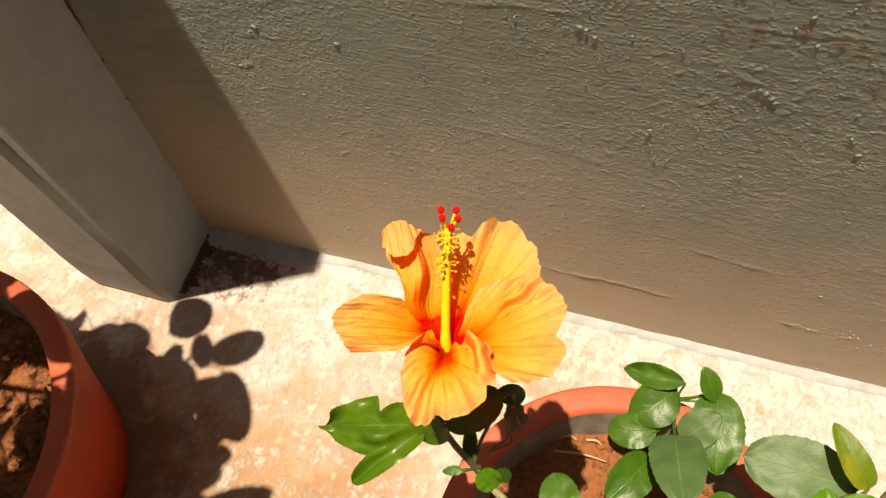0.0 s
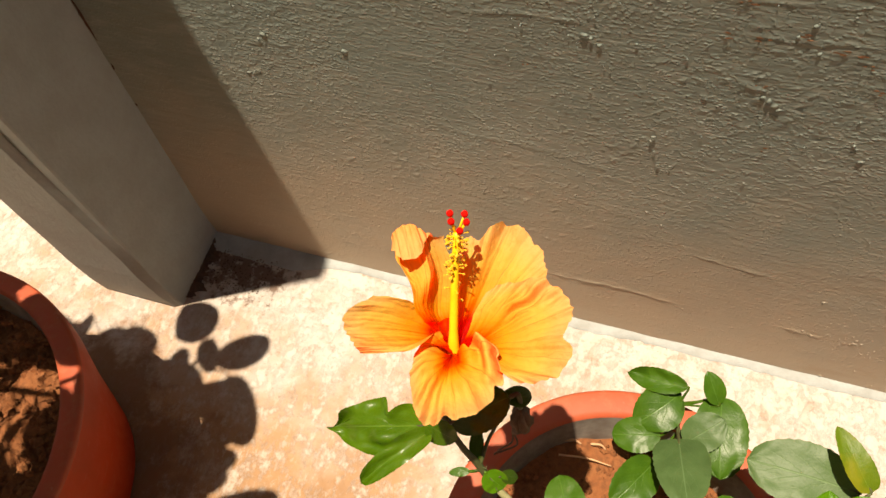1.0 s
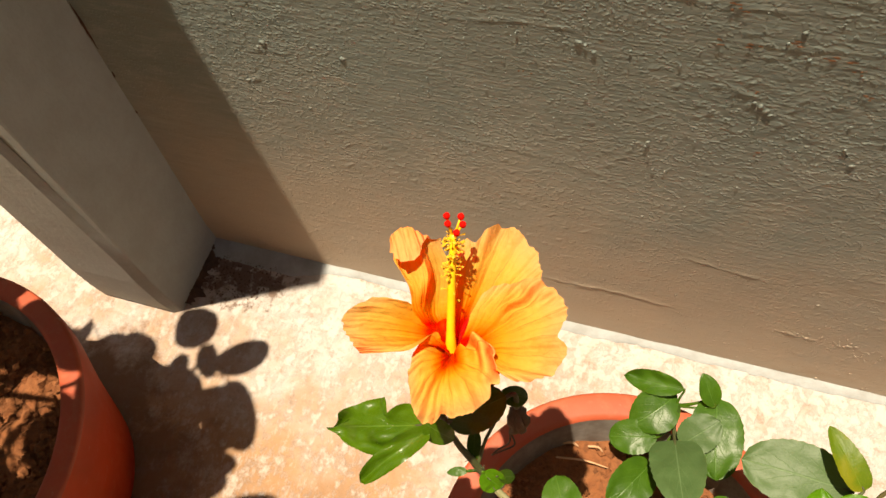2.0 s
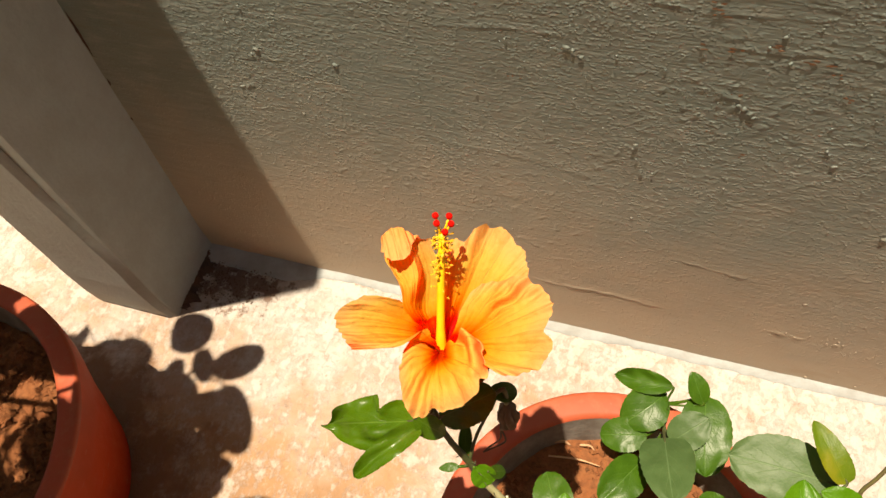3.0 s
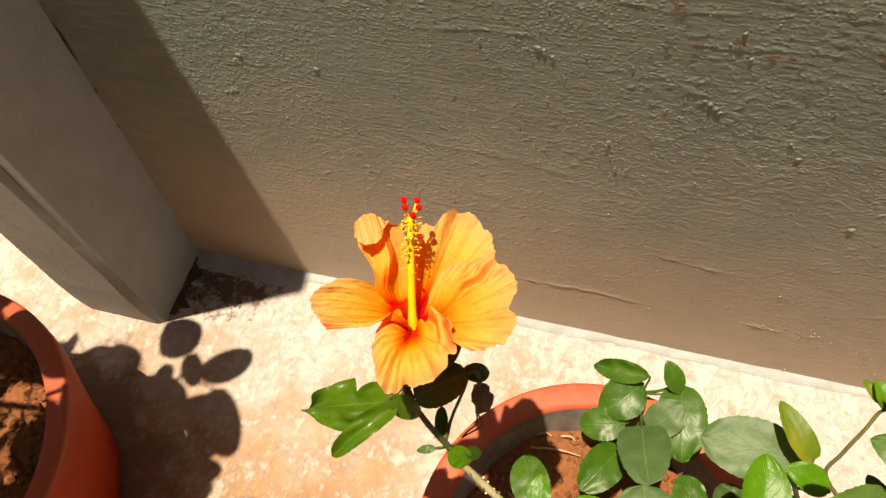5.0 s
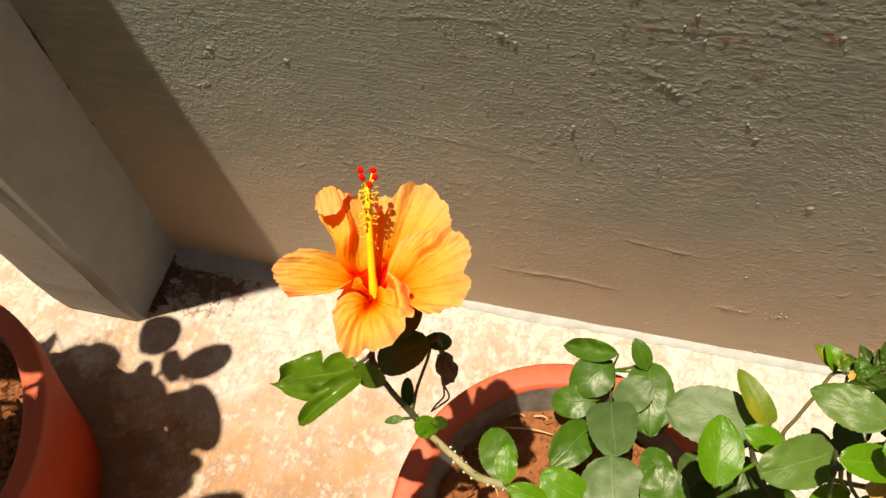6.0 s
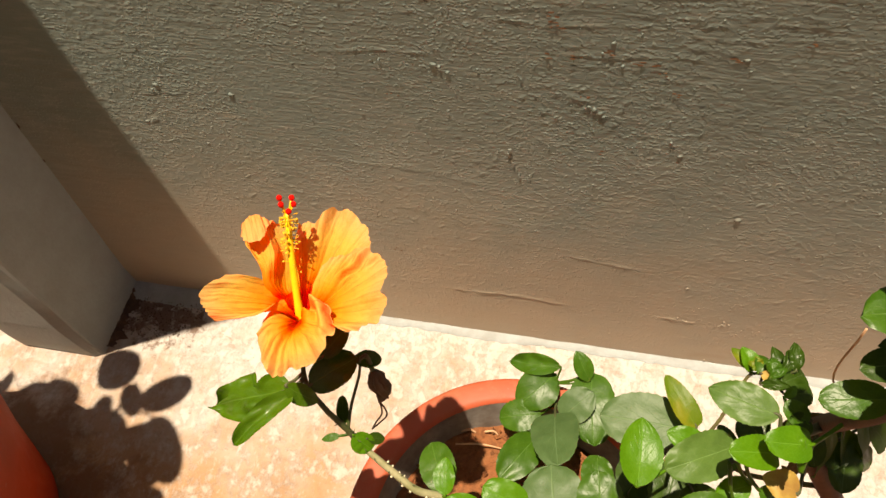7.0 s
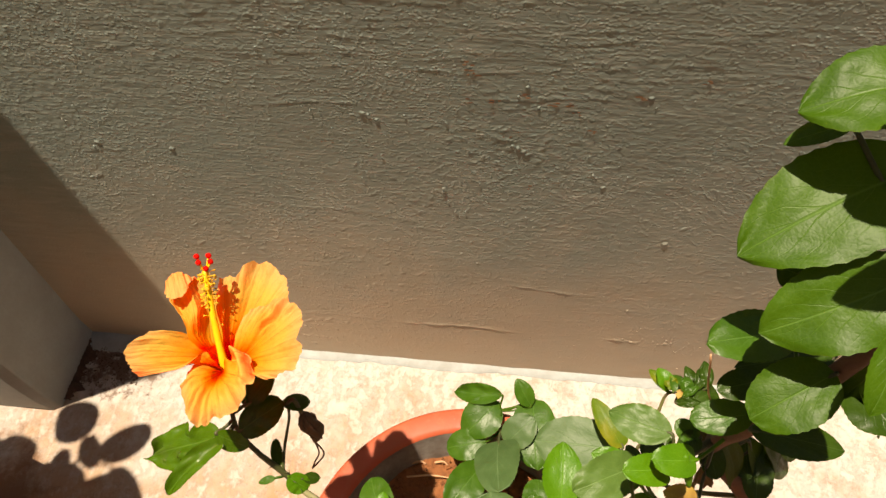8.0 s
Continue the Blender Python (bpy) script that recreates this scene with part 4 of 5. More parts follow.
    # back petal: a dip in its margin beside the column
    petal(head, [(118, 34, 25), (105, 42, 28), (97, 48, 33), (88, 50, 33), (81, 59, 31), (75, 62, 29), (64, 59, 30), (55, 57, 30), (47, 53, 28), (38, 48, 25), (28, 42, 24)],
          sag=0.004, waves=4, ruffle=0.0024, phase=0.3, curl=(0, 0.20, 0.0045), seed=7.7,
          shape=lambda u, v: (0, (-0.09 * bell(v, 0.27, 0.035) + 0.015 * bell(v, 0.37, 0.05)) * u ** 6, (0.003 * bell(v, 0.36, 0.05) - 0.004 * bell(v, 0.27, 0.04)) * u ** 5 - 0.0025 * bell(v, 0.62, 0.10) * u))
    # right petal: creased along its far margin
    petal(head, [(66, 24, 19), (57, 34, 25), (48, 41, 30), (39, 48, 33), (30, 53, 34), (21, 55, 35), (13, 55, 34), (5, 52, 34), (-3, 56, 32), (-12, 55, 29), (-20, 52, 27), (-26, 43, 26), (-32, 33, 24)],
          sag=0.005, waves=5, ruffle=0.0030, phase=1.0, seed=2.9, lift=0.001, claw=0.40,
          shape=lambda u, v: (0, -0.03 * bell(v, 0.57, 0.03) * u ** 6, (0.0045 * bell(v, 0.22, 0.05) - 0.0055 * bell(v, 0.33, 0.03)) * min(1, 1.5 * u) * u * (1.25 - u)
                              + 0.0030 * math.sin(v * 88 + 6 * u + 2 * math.sin(u * 14)) * bell(v, 0.28, 0.07) * bell(u, 0.76, 0.17) + 0.0015 * bell(v, 0.8, 0.07) * u))
    # near petal: grooved, drooping, with crimped lobes on one side
    petal(head, [(-4, 15, 24), (-18, 24, 27), (-31, 32, 27), (-41, 39, 24), (-50, 40, 20), (-59, 40, 16), (-67, 41, 13), (-75, 42, 11), (-82, 41, 10), (-88, 45, 9), (-94, 46, 10), (-101, 42, 15), (-110, 35, 19), (-117, 31, 20), (-123, 27, 21), (-137, 22, 20), (-150, 16, 15)],
          sag=-0.009, waves=5, ruffle=0.0030, phase=0.2, curl=(0, 0.08, 0.003), seed=5.5, claw=0.22,
          shape=lambda u, v: (9 * math.sin(u * 15) * max(0, 0.2 - v) * 5, -0.07 * bell(v, 0.50, 0.03) * u ** 8 - 0.13 * bell(v, 0.20, 0.022) * u ** 4 - 0.12 * bell(v, 0.10, 0.02) * u ** 4,
                              -0.0028 * bell(v, 0.52, 0.06) * u * (1.3 - u) + (0.0110 * math.sin(u * 17 + 1.0) + 0.003) * max(0, 0.24 - v) * 4.0 * u))
    # the tube of stamens and the style
    ends = [THROAT + Vector((0.0005, 0.0005, -0.002)), THROAT + Vector((-0.0012, 0.008, 0.0135)), THROAT + Vector((-0.0042, 0.024, 0.038)), THROAT + Vector((-0.0066, 0.0385, 0.0570))]
    line, rads = smooth_line(ends, [0.0036, 0.0023, 0.0020, 0.0017], 10)
    v, f = tube_data(line, rads, 10)
    column = part("staminal_column", mesh_of("staminal_column", v, f, COLUMN), head, "yellow staminal column")
    rng = random.Random(6)
    fv, ff, av, af = [], [], [], []
    way = (ends[3] - ends[2]).normalized()
    e1 = way.cross(Vector((0, 0, 1))).normalized()
    e2 = way.cross(e1)
    for i in range(96):
        t = 1 - (0.50 if i % 8 == 0 else 0.30) * rng.random() ** 1.2
        p = line[min(len(line) - 1, int(t * (len(line) - 1)))]
        a = rng.uniform(0, 2 * math.pi)
        out = (e1 * math.cos(a) + e2 * math.sin(a)) * rng.uniform(0.0030, 0.0056) + way * rng.uniform(-0.001, 0.003)
        q = p + out
        v, f = tube_data([p, p + out * 0.6 + way * 0.0004, q], [0.00022, 0.0002, 0.00018], 4)
        ff.extend(tuple(k + len(fv) for k in face) for face in f)
        fv.extend(v)
        k = len(av)
        s = rng.uniform(0.0006, 0.00095)
        for d in ((1, 0, 0), (-1, 0, 0), (0, 1, 0), (0, -1, 0), (0, 0, 1), (0, 0, -1)):
            av.append(q + Vector(d) * s * rng.uniform(0.8, 1.25))
        for face in ((0, 2, 4), (2, 1, 4), (1, 3, 4), (3, 0, 4), (2, 0, 5), (1, 2, 5), (3, 1, 5), (0, 3, 5)):
            af.append(tuple(k + n for n in face))
    part("stamen", mesh_of("stamen", fv, ff, COLUMN), head)
    part("anther", mesh_of("anther", av, af, ANTHER, False), head, "golden pollen grains on fine threads")
    tip = ends[3]
    for dx, dy, dz in ((-0.0040, 0.0058, 0.002), (0.0024, 0.0062, -0.001), (-0.0031, 0.0022, 0.003), (0.0038, 0.0030, 0.001), (0.0014, -0.0010, 0.004)):
        pad = tip + Vector((dx + 0.0008, 0, 0)) + way * (dy + 0.0032) + Vector((0, -0.6, 0.5)) * dz
        v, f = tube_data([tip - way * 0.002, (tip + pad) / 2 + Vector((dx * 0.15, 0, 0)), pad], [0.0007, 0.0006, 0.0006], 6)
        branch = part("style_branch", mesh_of("style_branch", v, f, COLUMN), head)
        bm = bmesh.new()
        bmesh.ops.create_icosphere(bm, subdivisions=2, radius=0.0018)
        for w in bm.verts:
            w.co = w.co * (1 + 0.12 * noise.noise(w.co * 3000)) + pad
        part("stigma", from_bm("stigma", bm, STIGMA, True), head, "velvety red stigma pad")


flower()


def spent_flower():
    """A withered brown bloom that hangs by a thread from the twig."""
    rng = random.Random(2)
    verts, faces = [], []
    for k in range(5):
        a = k * 1.256
        pts = [(0.0125, -0.312, 0.548), (0.0140 + 0.004 * math.cos(a), -0.312 + 0.004 * math.sin(a), 0.530),
               (0.0150 + 0.0035 * math.cos(a + 0.5), -0.311 + 0.0035 * math.sin(a + 0.5), 0.508), (0.0105, -0.312, 0.488)]
        line, rads = smooth_line(pts, [0.0016, 0.0030, 0.0026, 0.0010], 5)
        v, f = tube_data(line, rads, 6, 0.35, rng)
        faces.extend(tuple(q + len(verts) for q in face) for face in f)
        verts.extend(v)
    part("spent_bloom", mesh_of("spent_bloom", verts, faces, DRY), hibiscus, "withered dark brown flower hanging down")
    stem(hibiscus, [(0.006, -0.312, 0.562), (0.010, -0.310, 0.564), (0.0125, -0.312, 0.548)], [0.0012, 0.0015, 0.0018], GREENSTEM, "", "twig")
    for s in (0, 1):
        line, rads = smooth_line([(0.0105, -0.312, 0.490), (0.0105 + 0.004 * s, -0.314, 0.470), (0.004 + 0.003 * s, -0.316, 0.452), (0.000, -0.318, 0.440)], [0.0007] * 4, 5)
        v, f = tube_data(line, rads, 5)
        part("dry_thread", mesh_of("dry_thread", v, f, DRY), hibiscus)


spent_flower()

# ---- low leafy sprigs in the same pot ----
sprig = thing("leafy_sprig", "low sprig of round green leaves growing in the red pot", "potted plant")
stem(sprig, [(0.168, -0.250, 0.180), (0.160, -0.225, 0.235), (0.155, -0.212, 0.275), (0.150, -0.195, 0.296)], [0.0030, 0.0026, 0.0020, 0.0014], BARK, "thin woody sprig stem")
stem(sprig, [(0.150, -0.345, 0.180), (0.148, -0.335, 0.280), (0.155, -0.325, 0.365)], [0.0030, 0.0026, 0.0018], BARK)
stem(sprig, [(0.190, -0.360, 0.180), (0.205, -0.335, 0.300), (0.225, -0.300, 0.390), (0.240, -0.285, 0.420), (0.225, -0.320, 0.480)], [0.0034, 0.0030, 0.0026, 0.0022, 0.0016], GREENSTEM)

# ---- tall plant whose leaves come in from the right ----
big_plant = thing("tall_plant", "tall leafy plant with large crinkled green leaves", "potted plant")
stem(big_plant, [(0.455, -0.345, 0.180), (0.425, -0.298, 0.290), (0.363, -0.293, 0.400), (0.306, -0.296, 0.500), (0.282, -0.318, 0.585), (0.276, -0.338, 0.660), (0.292, -0.340, 0.760), (0.318, -0.318, 0.870)],
     [0.0095, 0.0090, 0.0085, 0.0070, 0.0055, 0.0046, 0.0040, 0.0030], BROWNSTEM, "reddish brown woody trunk")
stem(big_plant, [(0.363, -0.293, 0.400), (0.300, -0.290, 0.395), (0.269, -0.275, 0.415), (0.272, -0.263, 0.435), (0.280, -0.248, 0.455), (0.285, -0.238, 0.470), (0.297, -0.240, 0.478)], [0.0024, 0.0019, 0.0016, 0.0014, 0.0014, 0.0012, 0.0010], TWIG, "knotty brown-green side branch", "branch")
stem(big_plant, [(0.282, -0.318, 0.585), (0.250, -0.338, 0.590), (0.228, -0.348, 0.585)], [0.0030, 0.0022, 0.0016], GREENSTEM, "", "branch")

stem(big_plant, [(0.276, -0.338, 0.640), (0.262, -0.318, 0.640), (0.238, -0.334, 0.720)], [0.0006, 0.0005, 0.0005], STRAW, "thin dry stalk", "twig")

# leaves of the three plants
leaf(hibiscus, (-0.032, -0.339, 0.562), (-0.096, -0.348, 0.527), 0.033, LEAF_GLOSSY, bend=0.06, fold=0.1, kind='pointed', bite=(1, 0.36, 0.55), wavy=0.28)
leaf(hibiscus, (-0.031, -0.341, 0.560), (-0.061, -0.377, 0.553), 0.0135, LEAF_GLOSSY, bend=0.14, fold=0.6, kind='disc', wavy=0.2)
leaf(hibiscus, (-0.035, -0.339, 0.567), (-0.017, -0.340, 0.548), 0.014, LEAF_GLOSSY, bend=0.05, fold=0.1)
leaf(hibiscus, (-0.022, -0.334, 0.560), (0.006, -0.315, 0.572), 0.025, LEAF_DARK, bend=0.05, fold=0.08, kind='round')
leaf(hibiscus, (-0.015, -0.320, 0.575), (-0.001, -0.301, 0.585), 0.016, LEAF_DARK, bend=0.05, fold=0.1)
leaf(hibiscus, (-0.022, -0.318, 0.566), (-0.018, -0.266, 0.562), 0.020, LEAF_DARK, bend=0.04, fold=0.1)
leaf(hibiscus, (-0.007, -0.339, 0.507), (-0.010, -0.323, 0.520), 0.009, LEAF_DARK, bend=0.03, fold=0.1, kind='round')
leaf(hibiscus, (-0.009, -0.345, 0.500), (-0.022, -0.349, 0.497), 0.006, LEAF, bend=0.03, fold=0.1)
leaf(hibiscus, (0.000, -0.343, 0.500), (0.013, -0.347, 0.487), 0.016, LEAF_LIGHT, bend=0.05, fold=0.1, kind='round')
leaf(hibiscus, (0.009, -0.342, 0.495), (0.020, -0.337, 0.485), 0.009, LEAF_DARK, bend=0.05, fold=0.1)
leaf(hibiscus, (0.001, -0.312, 0.560), (0.018, -0.304, 0.550), 0.012, LEAF_DARK, bend=0.12, fold=0.25)
leaf(hibiscus, (0.066, -0.354, 0.432), (0.047, -0.317, 0.428), 0.029, LEAF, bend=0.05, fold=0.08, kind='round')
leaf(hibiscus, (0.066, -0.359, 0.440), (0.062, -0.332, 0.446), 0.017, LEAF_LIGHT, bend=0.05)
leaf(hibiscus, (0.097, -0.365, 0.440), (0.067, -0.362, 0.445), 0.018, LEAF_LIGHT, bend=0.05)
leaf(sprig, (0.149, -0.185, 0.298), (0.113, -0.223, 0.288), 0.042, LEAF, bend=0.12, fold=0.15)
leaf(sprig, (0.153, -0.183, 0.312), (0.099, -0.175, 0.292), 0.023, LEAF, bend=0.02, fold=0.55, wavy=0.15)
leaf(sprig, (0.184, -0.188, 0.300), (0.167, -0.165, 0.318), 0.021, LEAF, bend=0.06, fold=0.2)
leaf(sprig, (0.187, -0.177, 0.296), (0.194, -0.252, 0.290), 0.048, LEAF, fold=0.1, kind='round')
leaf(sprig, (0.160, -0.229, 0.290), (0.187, -0.205, 0.312), 0.034, LEAF_GREY, fold=0.08, kind='round')
leaf(sprig, (0.152, -0.229, 0.300), (0.154, -0.294, 0.352), 0.047, LEAF_GREY, bend=0.06, fold=0.06, kind='disc')
leaf(sprig, (0.139, -0.226, 0.285), (0.096, -0.234, 0.276), 0.033, LEAF, bend=0.1, fold=0.1, kind='round')
leaf(sprig, (0.137, -0.251, 0.285), (0.105, -0.300, 0.292), 0.037, LEAF, bend=0.1, fold=0.15, kind='round')
leaf(sprig, (0.144, -0.182, 0.290), (0.153, -0.202, 0.300), 0.008, LEAF_DARK, bend=0.05, fold=0.1)
leaf(sprig, (0.129, -0.342, 0.370), (0.092, -0.332, 0.380), 0.031, LEAF_LIGHT, bend=0.06, fold=0.08, kind='disc')
leaf(sprig, (0.158, -0.360, 0.370), (0.147, -0.302, 0.372), 0.057, LEAF_GREY, bend=0.06, fold=0.05, kind='disc')
leaf(sprig, (0.192, -0.306, 0.330), (0.192, -0.274, 0.330), 0.030, LEAF, bend=0.05, fold=0.08, kind='disc')
leaf(sprig, (0.190, -0.349, 0.390), (0.183, -0.310, 0.402), 0.037, LEAF, bend=0.06, fold=0.08, kind='round')
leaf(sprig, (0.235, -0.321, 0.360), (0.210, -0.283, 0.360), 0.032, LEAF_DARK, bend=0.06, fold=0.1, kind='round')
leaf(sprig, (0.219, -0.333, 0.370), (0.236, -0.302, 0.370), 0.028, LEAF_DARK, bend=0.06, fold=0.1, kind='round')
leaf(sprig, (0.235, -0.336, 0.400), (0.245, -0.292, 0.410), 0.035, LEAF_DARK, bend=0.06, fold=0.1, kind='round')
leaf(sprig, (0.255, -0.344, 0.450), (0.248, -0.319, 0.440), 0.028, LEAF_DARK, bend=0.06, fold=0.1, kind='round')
leaf(sprig, (0.258, -0.266, 0.405), (0.183, -0.260, 0.396), 0.049, LEAF_GREY, bend=0.06, fold=0.06, kind='round')
leaf(sprig, (0.256, -0.270, 0.425), (0.230, -0.232, 0.436), 0.020, LEAF_YELLOWING, bend=0.1, fold=0.22, kind='strap')
leaf(sprig, (0.197, -0.343, 0.490), (0.198, -0.298, 0.502), 0.029, LEAF_LIGHT, bend=0.06, fold=0.25, kind='ovate')
leaf(sprig, (0.254, -0.299, 0.455), (0.224, -0.290, 0.462), 0.021, LEAF_LIGHT, bend=0.06, fold=0.15)
leaf(big_plant, (0.239, -0.331, 0.565), (0.197, -0.355, 0.575), 0.027, LEAF_PALE, fold=0.1, kind='round', wavy=0.12)
leaf(big_plant, (0.251, -0.324, 0.600), (0.215, -0.311, 0.596), 0.023, LEAF_PALE, fold=0.1, wavy=0.10)
leaf(big_plant, (0.246, -0.347, 0.605), (0.219, -0.353, 0.615), 0.018, LEAF_LIGHT, kind='disc')
leaf(big_plant, (0.257, -0.345, 0.620), (0.232, -0.350, 0.628), 0.018, LEAF_LIGHT, fold=0.05, kind='disc')
leaf(big_plant, (0.265, -0.326, 0.600), (0.252, -0.318, 0.606), 0.013, LEAF, kind='round')
leaf(big_plant, (0.271, -0.353, 0.565), (0.251, -0.348, 0.570), 0.018, LEAF_YELLOW, bend=0.12, fold=0.2)
leaf(big_plant, (0.249, -0.349, 0.555), (0.230, -0.357, 0.550), 0.015, LEAF_LIGHT, fold=0.2)
leaf(big_plant, (0.242, -0.366, 0.550), (0.209, -0.365, 0.550), 0.019, LEAF, fold=0.2)
leaf(big_plant, (0.251, -0.353, 0.560), (0.267, -0.355, 0.550), 0.013, LEAF, fold=0.2)
leaf(big_plant, (0.256, -0.323, 0.560), (0.245, -0.310, 0.560), 0.022, LEAF_DARK, bend=0.05, fold=0.1, kind='round')
leaf(big_plant, (0.262, -0.319, 0.530), (0.253, -0.311, 0.530), 0.014, LEAF_DARK, bend=0.05, fold=0.1)
leaf(big_plant, (0.243, -0.329, 0.550), (0.234, -0.314, 0.550), 0.010, LEAF_DARK, bend=0.05, fold=0.1)
leaf(big_plant, (0.281, -0.236, 0.475), (0.270, -0.221, 0.478), 0.009, LEAF_YELLOWING, bend=0.15, fold=0.35)
leaf(big_plant, (0.284, -0.238, 0.475), (0.276, -0.223, 0.485), 0.014, LEAF_LIGHT, bend=0.2, fold=0.3)
leaf(big_plant, (0.287, -0.241, 0.480), (0.296, -0.226, 0.480), 0.015, LEAF, bend=0.2, fold=0.3)
leaf(big_plant, (0.287, -0.243, 0.485), (0.302, -0.246, 0.480), 0.011, LEAF_YELLOW, bend=0.15, fold=0.25)
leaf(big_plant, (0.296, -0.244, 0.480), (0.309, -0.228, 0.480), 0.018, LEAF_DARK, bend=0.2, fold=0.3)
leaf(big_plant, (0.299, -0.250, 0.485), (0.322, -0.235, 0.480), 0.021, LEAF_DARK, bend=0.15, fold=0.3)
leaf(big_plant, (0.305, -0.255, 0.480), (0.326, -0.251, 0.480), 0.020, LEAF_DARK, bend=0.15, fold=0.3)
leaf(big_plant, (0.296, -0.267, 0.500), (0.303, -0.259, 0.505), 0.007, LEAF_LIGHT, bend=0.15, fold=0.3)
leaf(big_plant, (0.295, -0.296, 0.805), (0.234, -0.320, 0.775), 0.043, LEAF_BIG, bend=0.05, fold=0.1)
leaf(big_plant, (0.294, -0.329, 0.785), (0.245, -0.342, 0.755), 0.035, LEAF_BIG, bend=0.05, fold=0.1)
leaf(big_plant, (0.286, -0.289, 0.836), (0.243, -0.293, 0.824), 0.032, LEAF_BIG, fold=0.1)
leaf(big_plant, (0.269, -0.284, 0.810), (0.248, -0.285, 0.800), 0.010, LEAF_BIG, bend=0.06, fold=0.2)
leaf(big_plant, (0.277, -0.318, 0.715), (0.237, -0.329, 0.722), 0.024, LEAF, bend=0.06, fold=0.1, kind='round')
leaf(big_plant, (0.281, -0.346, 0.735), (0.250, -0.362, 0.720), 0.028, LEAF_BIG, fold=0.1, kind='round')
leaf(big_plant, (0.281, -0.352, 0.780), (0.273, -0.377, 0.765), 0.015, LEAF_BIG, bend=0.1, fold=0.15)
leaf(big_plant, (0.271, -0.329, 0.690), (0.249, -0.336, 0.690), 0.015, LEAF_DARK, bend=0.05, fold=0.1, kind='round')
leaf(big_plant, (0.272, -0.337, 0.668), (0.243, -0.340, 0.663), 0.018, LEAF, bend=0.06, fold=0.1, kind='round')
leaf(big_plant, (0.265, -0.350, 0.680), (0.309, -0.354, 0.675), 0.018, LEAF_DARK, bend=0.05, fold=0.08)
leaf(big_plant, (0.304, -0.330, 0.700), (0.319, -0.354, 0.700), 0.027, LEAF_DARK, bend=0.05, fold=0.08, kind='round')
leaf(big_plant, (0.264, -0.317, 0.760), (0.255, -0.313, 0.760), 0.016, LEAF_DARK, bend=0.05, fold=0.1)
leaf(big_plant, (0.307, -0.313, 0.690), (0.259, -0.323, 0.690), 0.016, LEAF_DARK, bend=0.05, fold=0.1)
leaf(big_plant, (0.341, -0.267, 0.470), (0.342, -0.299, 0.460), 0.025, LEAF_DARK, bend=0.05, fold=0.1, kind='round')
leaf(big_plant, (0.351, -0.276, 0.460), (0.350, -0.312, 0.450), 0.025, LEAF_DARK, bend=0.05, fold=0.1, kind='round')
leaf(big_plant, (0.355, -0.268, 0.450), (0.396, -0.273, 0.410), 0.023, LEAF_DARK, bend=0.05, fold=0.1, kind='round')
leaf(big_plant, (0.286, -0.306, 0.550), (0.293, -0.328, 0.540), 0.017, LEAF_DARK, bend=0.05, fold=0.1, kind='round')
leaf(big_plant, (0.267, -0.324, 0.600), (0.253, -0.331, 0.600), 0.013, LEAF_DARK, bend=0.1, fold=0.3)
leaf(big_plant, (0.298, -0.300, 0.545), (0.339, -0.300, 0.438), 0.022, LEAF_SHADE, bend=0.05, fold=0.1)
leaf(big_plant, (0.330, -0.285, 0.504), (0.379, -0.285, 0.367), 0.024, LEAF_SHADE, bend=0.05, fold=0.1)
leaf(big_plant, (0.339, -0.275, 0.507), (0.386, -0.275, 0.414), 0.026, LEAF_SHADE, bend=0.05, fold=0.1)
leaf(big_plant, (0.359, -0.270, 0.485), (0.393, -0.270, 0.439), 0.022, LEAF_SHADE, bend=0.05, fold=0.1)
leaf(big_plant, (0.297, -0.310, 0.572), (0.268, -0.312, 0.556), 0.014, LEAF_DRIED, bend=0.10, fold=0.5, wavy=0.35, label="curled dry brown leaf")
leaf(big_plant, (0.283, -0.320, 0.546), (0.291, -0.320, 0.497), 0.014, LEAF_DRIED, bend=0.10, fold=0.5, wavy=0.35, label="curled dry brown leaf")
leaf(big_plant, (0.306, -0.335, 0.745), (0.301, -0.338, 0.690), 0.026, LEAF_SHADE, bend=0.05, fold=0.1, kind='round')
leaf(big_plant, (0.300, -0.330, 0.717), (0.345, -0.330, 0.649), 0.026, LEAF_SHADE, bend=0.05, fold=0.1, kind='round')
# a tuft of small toothed leaves at the end of the side branch
tuft_rng = random.Random(23)
for i in range(11):
    a = tuft_rng.uniform(-0.5, 2.6)
    foot = Vector((0.297, -0.243, 0.482)) + Vector((tuft_rng.uniform(-0.012, 0.014), tuft_rng.uniform(-0.008, 0.006), tuft_rng.uniform(-0.004, 0.008)))
    out = Vector((math.cos(a), math.sin(a), tuft_rng.uniform(0.0, 0.8))) * tuft_rng.uniform(0.012, 0.020)
    leaf(big_plant, foot, foot + out, tuft_rng.uniform(0.007, 0.012), (LEAF_DARK, LEAF_DARK, LEAF, LEAF_DARK, LEAF_YELLOWING)[i % 5], bend=0.2, fold=0.35, wavy=0.25)
# its topmost leaves shade the ones below
leaf(big_plant, (0.308, -0.313, 0.884), (0.2545, -0.315, 0.878), 0.026, LEAF_BIG, bend=0.05, kind='round')
leaf(big_plant, (0.312, -0.297, 0.892), (0.2600, -0.298, 0.886), 0.028, LEAF_BIG, bend=0.05, kind='round')
leaf(big_plant, (0.305, -0.334, 0.878), (0.2525, -0.342, 0.866), 0.020, LEAF_BIG, bend=0.05)

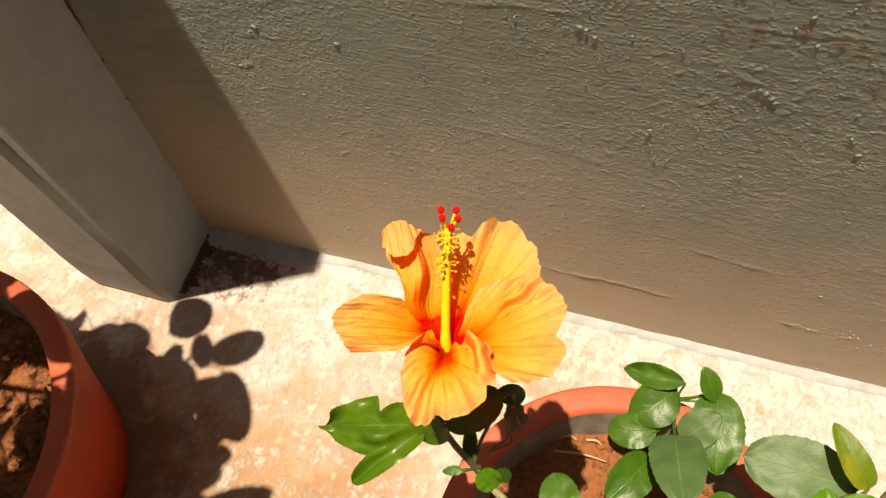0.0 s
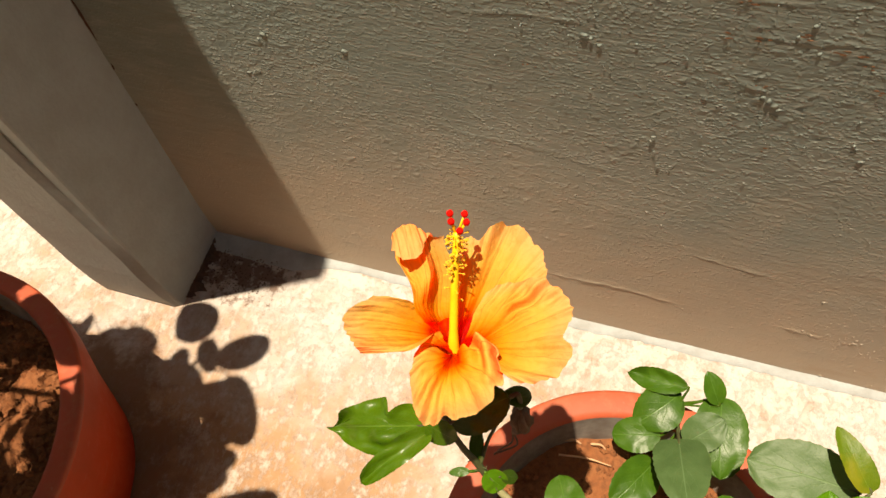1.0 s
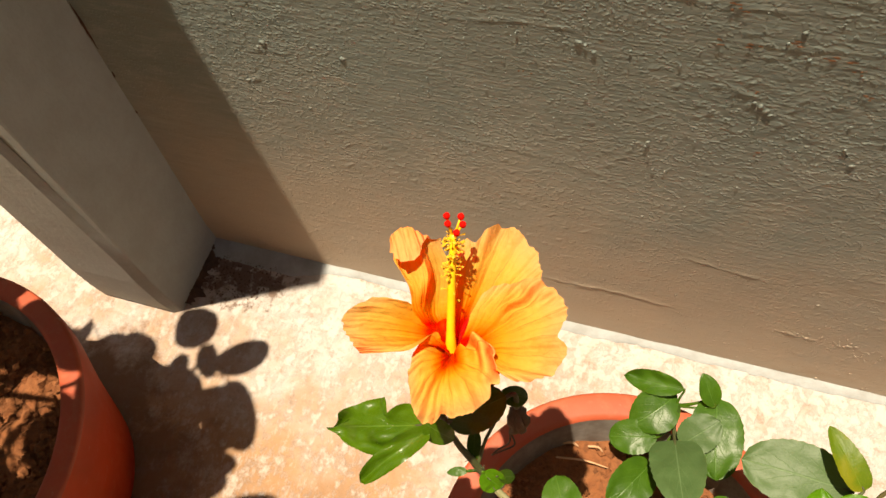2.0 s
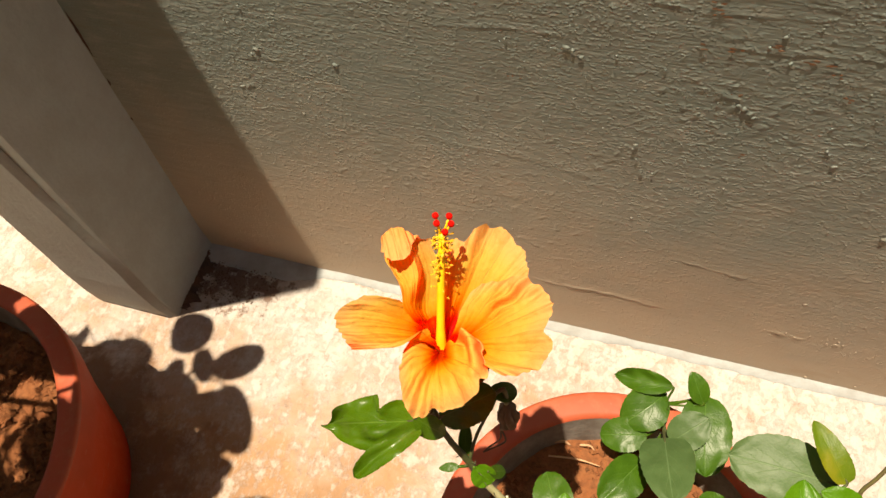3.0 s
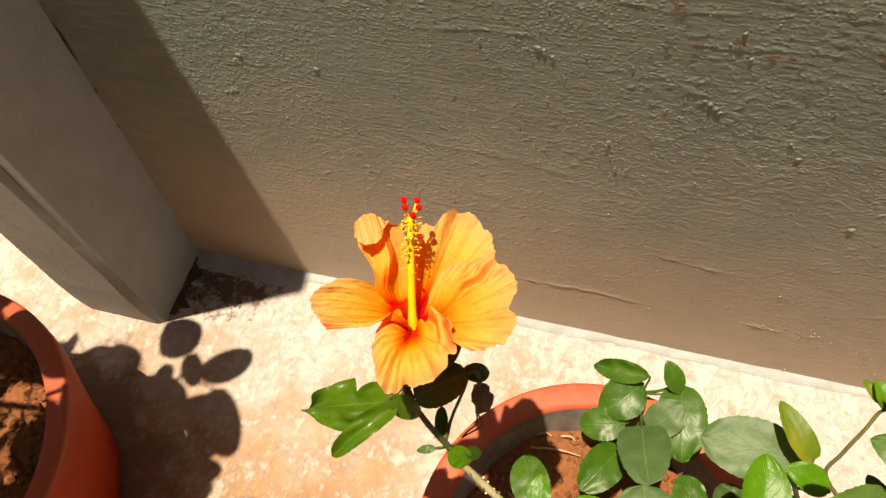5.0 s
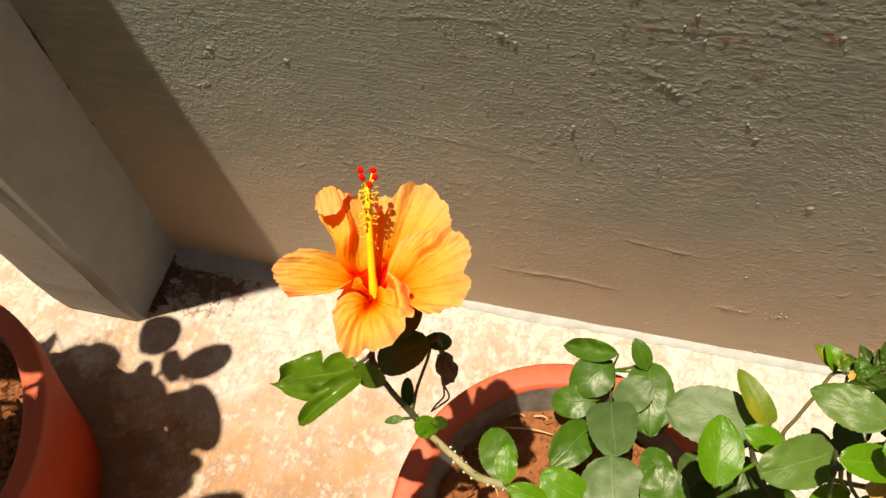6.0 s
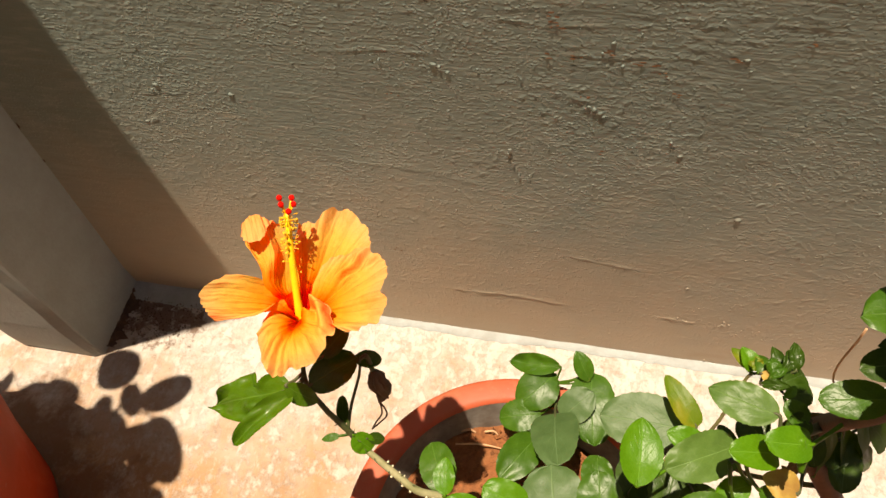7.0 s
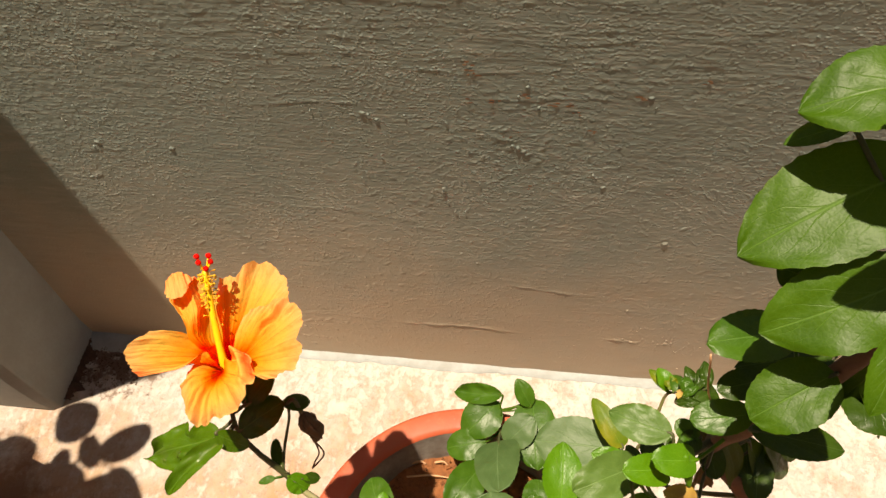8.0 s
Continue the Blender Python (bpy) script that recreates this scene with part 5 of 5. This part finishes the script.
# a small green bud beside the lower leaves
line, rads = smooth_line([(0.2500, -0.3440, 0.624), (0.2530, -0.3500, 0.616), (0.2550, -0.3560, 0.608)], [0.0020, 0.0034, 0.0012], 6)
v, f = tube_data(line, rads, 9)
part("bud", mesh_of("bud", v, f, LEAF_LIGHT, True, [(0.3, 0.5)] * len(v)), big_plant, "closed yellow-green bud")

# ---- plant in the large left pot: its leaves shade the floor ----
shade_plant = thing("shade_plant", "bushy round-leaved plant growing in the large pot", "potted plant")
stem(shade_plant, [(-0.655, -0.450, 0.19), (-0.660, -0.430, 0.42), (-0.640, -0.380, 0.60), (-0.610, -0.330, 0.72)], [0.008, 0.0075, 0.006, 0.004], BROWNSTEM, "brown woody stem")
stem(shade_plant, [(-0.640, -0.380, 0.60), (-0.590, -0.300, 0.66), (-0.570, -0.220, 0.68)], [0.005, 0.0035, 0.002], GREENSTEM, "", "branch")
stem(shade_plant, [(-0.640, -0.380, 0.60), (-0.560, -0.370, 0.66), (-0.500, -0.330, 0.69)], [0.005, 0.0035, 0.002], GREENSTEM, "", "branch")


# gaps in the crown, where sun gets through to the rim and the soil
GAPS = ((-0.467, -0.236, 0.011), (-0.545, -0.234, 0.014), (-0.525, -0.244, 0.014), (-0.450, -0.312, 0.014), (-0.421, -0.366, 0.014), (-0.516, -0.324, 0.019), (-0.550, -0.314, 0.014), (-0.535, -0.352, 0.009), (-0.495, -0.376, 0.009), (-0.470, -0.404, 0.009), (-0.556, -0.374, 0.009))


def shade_leaf(x, y, length, width, turn, high, kind="round", free_of_gaps=True):
    """A leaf that drops its shade on the floor at x, y."""
    for gx, gy, gr in GAPS * 3 if free_of_gaps else ():
        far, free = math.hypot(x - gx, y - gy), gr + 0.48 * length
        if far < free:
            x, y = gx + (x - gx) * free / max(far, 0.004), gy + (y - gy) * free / max(far, 0.004)
    c = Vector((x, y, 0)) - SUN_WAY * (high / -SUN_WAY.z)
    d = Vector((math.cos(radians(turn)), math.sin(radians(turn)), 0.12)) * (length / 2)
    leaf(shade_plant, c - d, c + d, width, LEAF, kind=kind)


# the outermost leaves
for x, y, length, width, turn, high, kind in (
        (-0.510, -0.152, 0.067, 0.070, 15, 0.66, "disc"), (-0.419, -0.179, 0.084, 0.052, 38, 0.67, "round"), (-0.467, -0.199, 0.056, 0.034, -58, 0.68, "round"),
        (-0.615, -0.227, 0.068, 0.074, 21, 0.69, "disc"), (-0.583, -0.211, 0.063, 0.060, -4, 0.70, "disc"), (-0.508, -0.218, 0.040, 0.029, 83, 0.66, "round"),
        (-0.700, -0.219, 0.064, 0.020, -37, 0.67, "ovate"), (-0.679, -0.214, 0.056, 0.020, -93, 0.68, "ovate"),
        (-0.422, -0.256, 0.088, 0.062, 15, 0.69, "round"), (-0.389, -0.263, 0.110, 0.058, -54, 0.70, "round"), (-0.402, -0.294, 0.062, 0.055, 10, 0.71, "disc"),
        (-0.452, -0.276, 0.050, 0.040, 0, 0.72, "round"), (-0.405, -0.338, 0.095, 0.046, 12, 0.72, "round"), (-0.398, -0.366, 0.079, 0.044, 22, 0.73, "round"),
        (-0.326, -0.376, 0.093, 0.037, 25, 0.69, "round"), (-0.545, -0.276, 0.120, 0.052, 6, 0.70, "round"), (-0.485, -0.262, 0.060, 0.045, 20, 0.71, "disc")):
    shade_leaf(x, y, length, width, turn, high, kind, False)
for x, y, length, width, turn, high in (
        (-0.530, -0.290, 0.11, 0.09, 20, 0.69), (-0.470, -0.310, 0.10, 0.09, 0, 0.70), (-0.520, -0.345, 0.12, 0.10, 30, 0.71), (-0.450, -0.375, 0.10, 0.09, -30, 0.72),
        (-0.420, -0.400, 0.11, 0.077, 9, 0.73), (-0.400, -0.430, 0.12, 0.09, 40, 0.74), (-0.480, -0.430, 0.12, 0.10, 10, 0.73)):
    shade_leaf(x, y, length, width, turn, high)
# its crown over the pot itself, with gaps that dapple the rim
crown_rng = random.Random(17)
for i in range(80):
    a, r = crown_rng.uniform(0, 2 * math.pi), 0.205 * math.sqrt(crown_rng.random())
    shade_leaf(-0.64 + r * math.cos(a), -0.43 + r * math.sin(a), crown_rng.uniform(0.07, 0.11), crown_rng.uniform(0.055, 0.09), crown_rng.uniform(0, 360), crown_rng.uniform(0.62, 0.80))
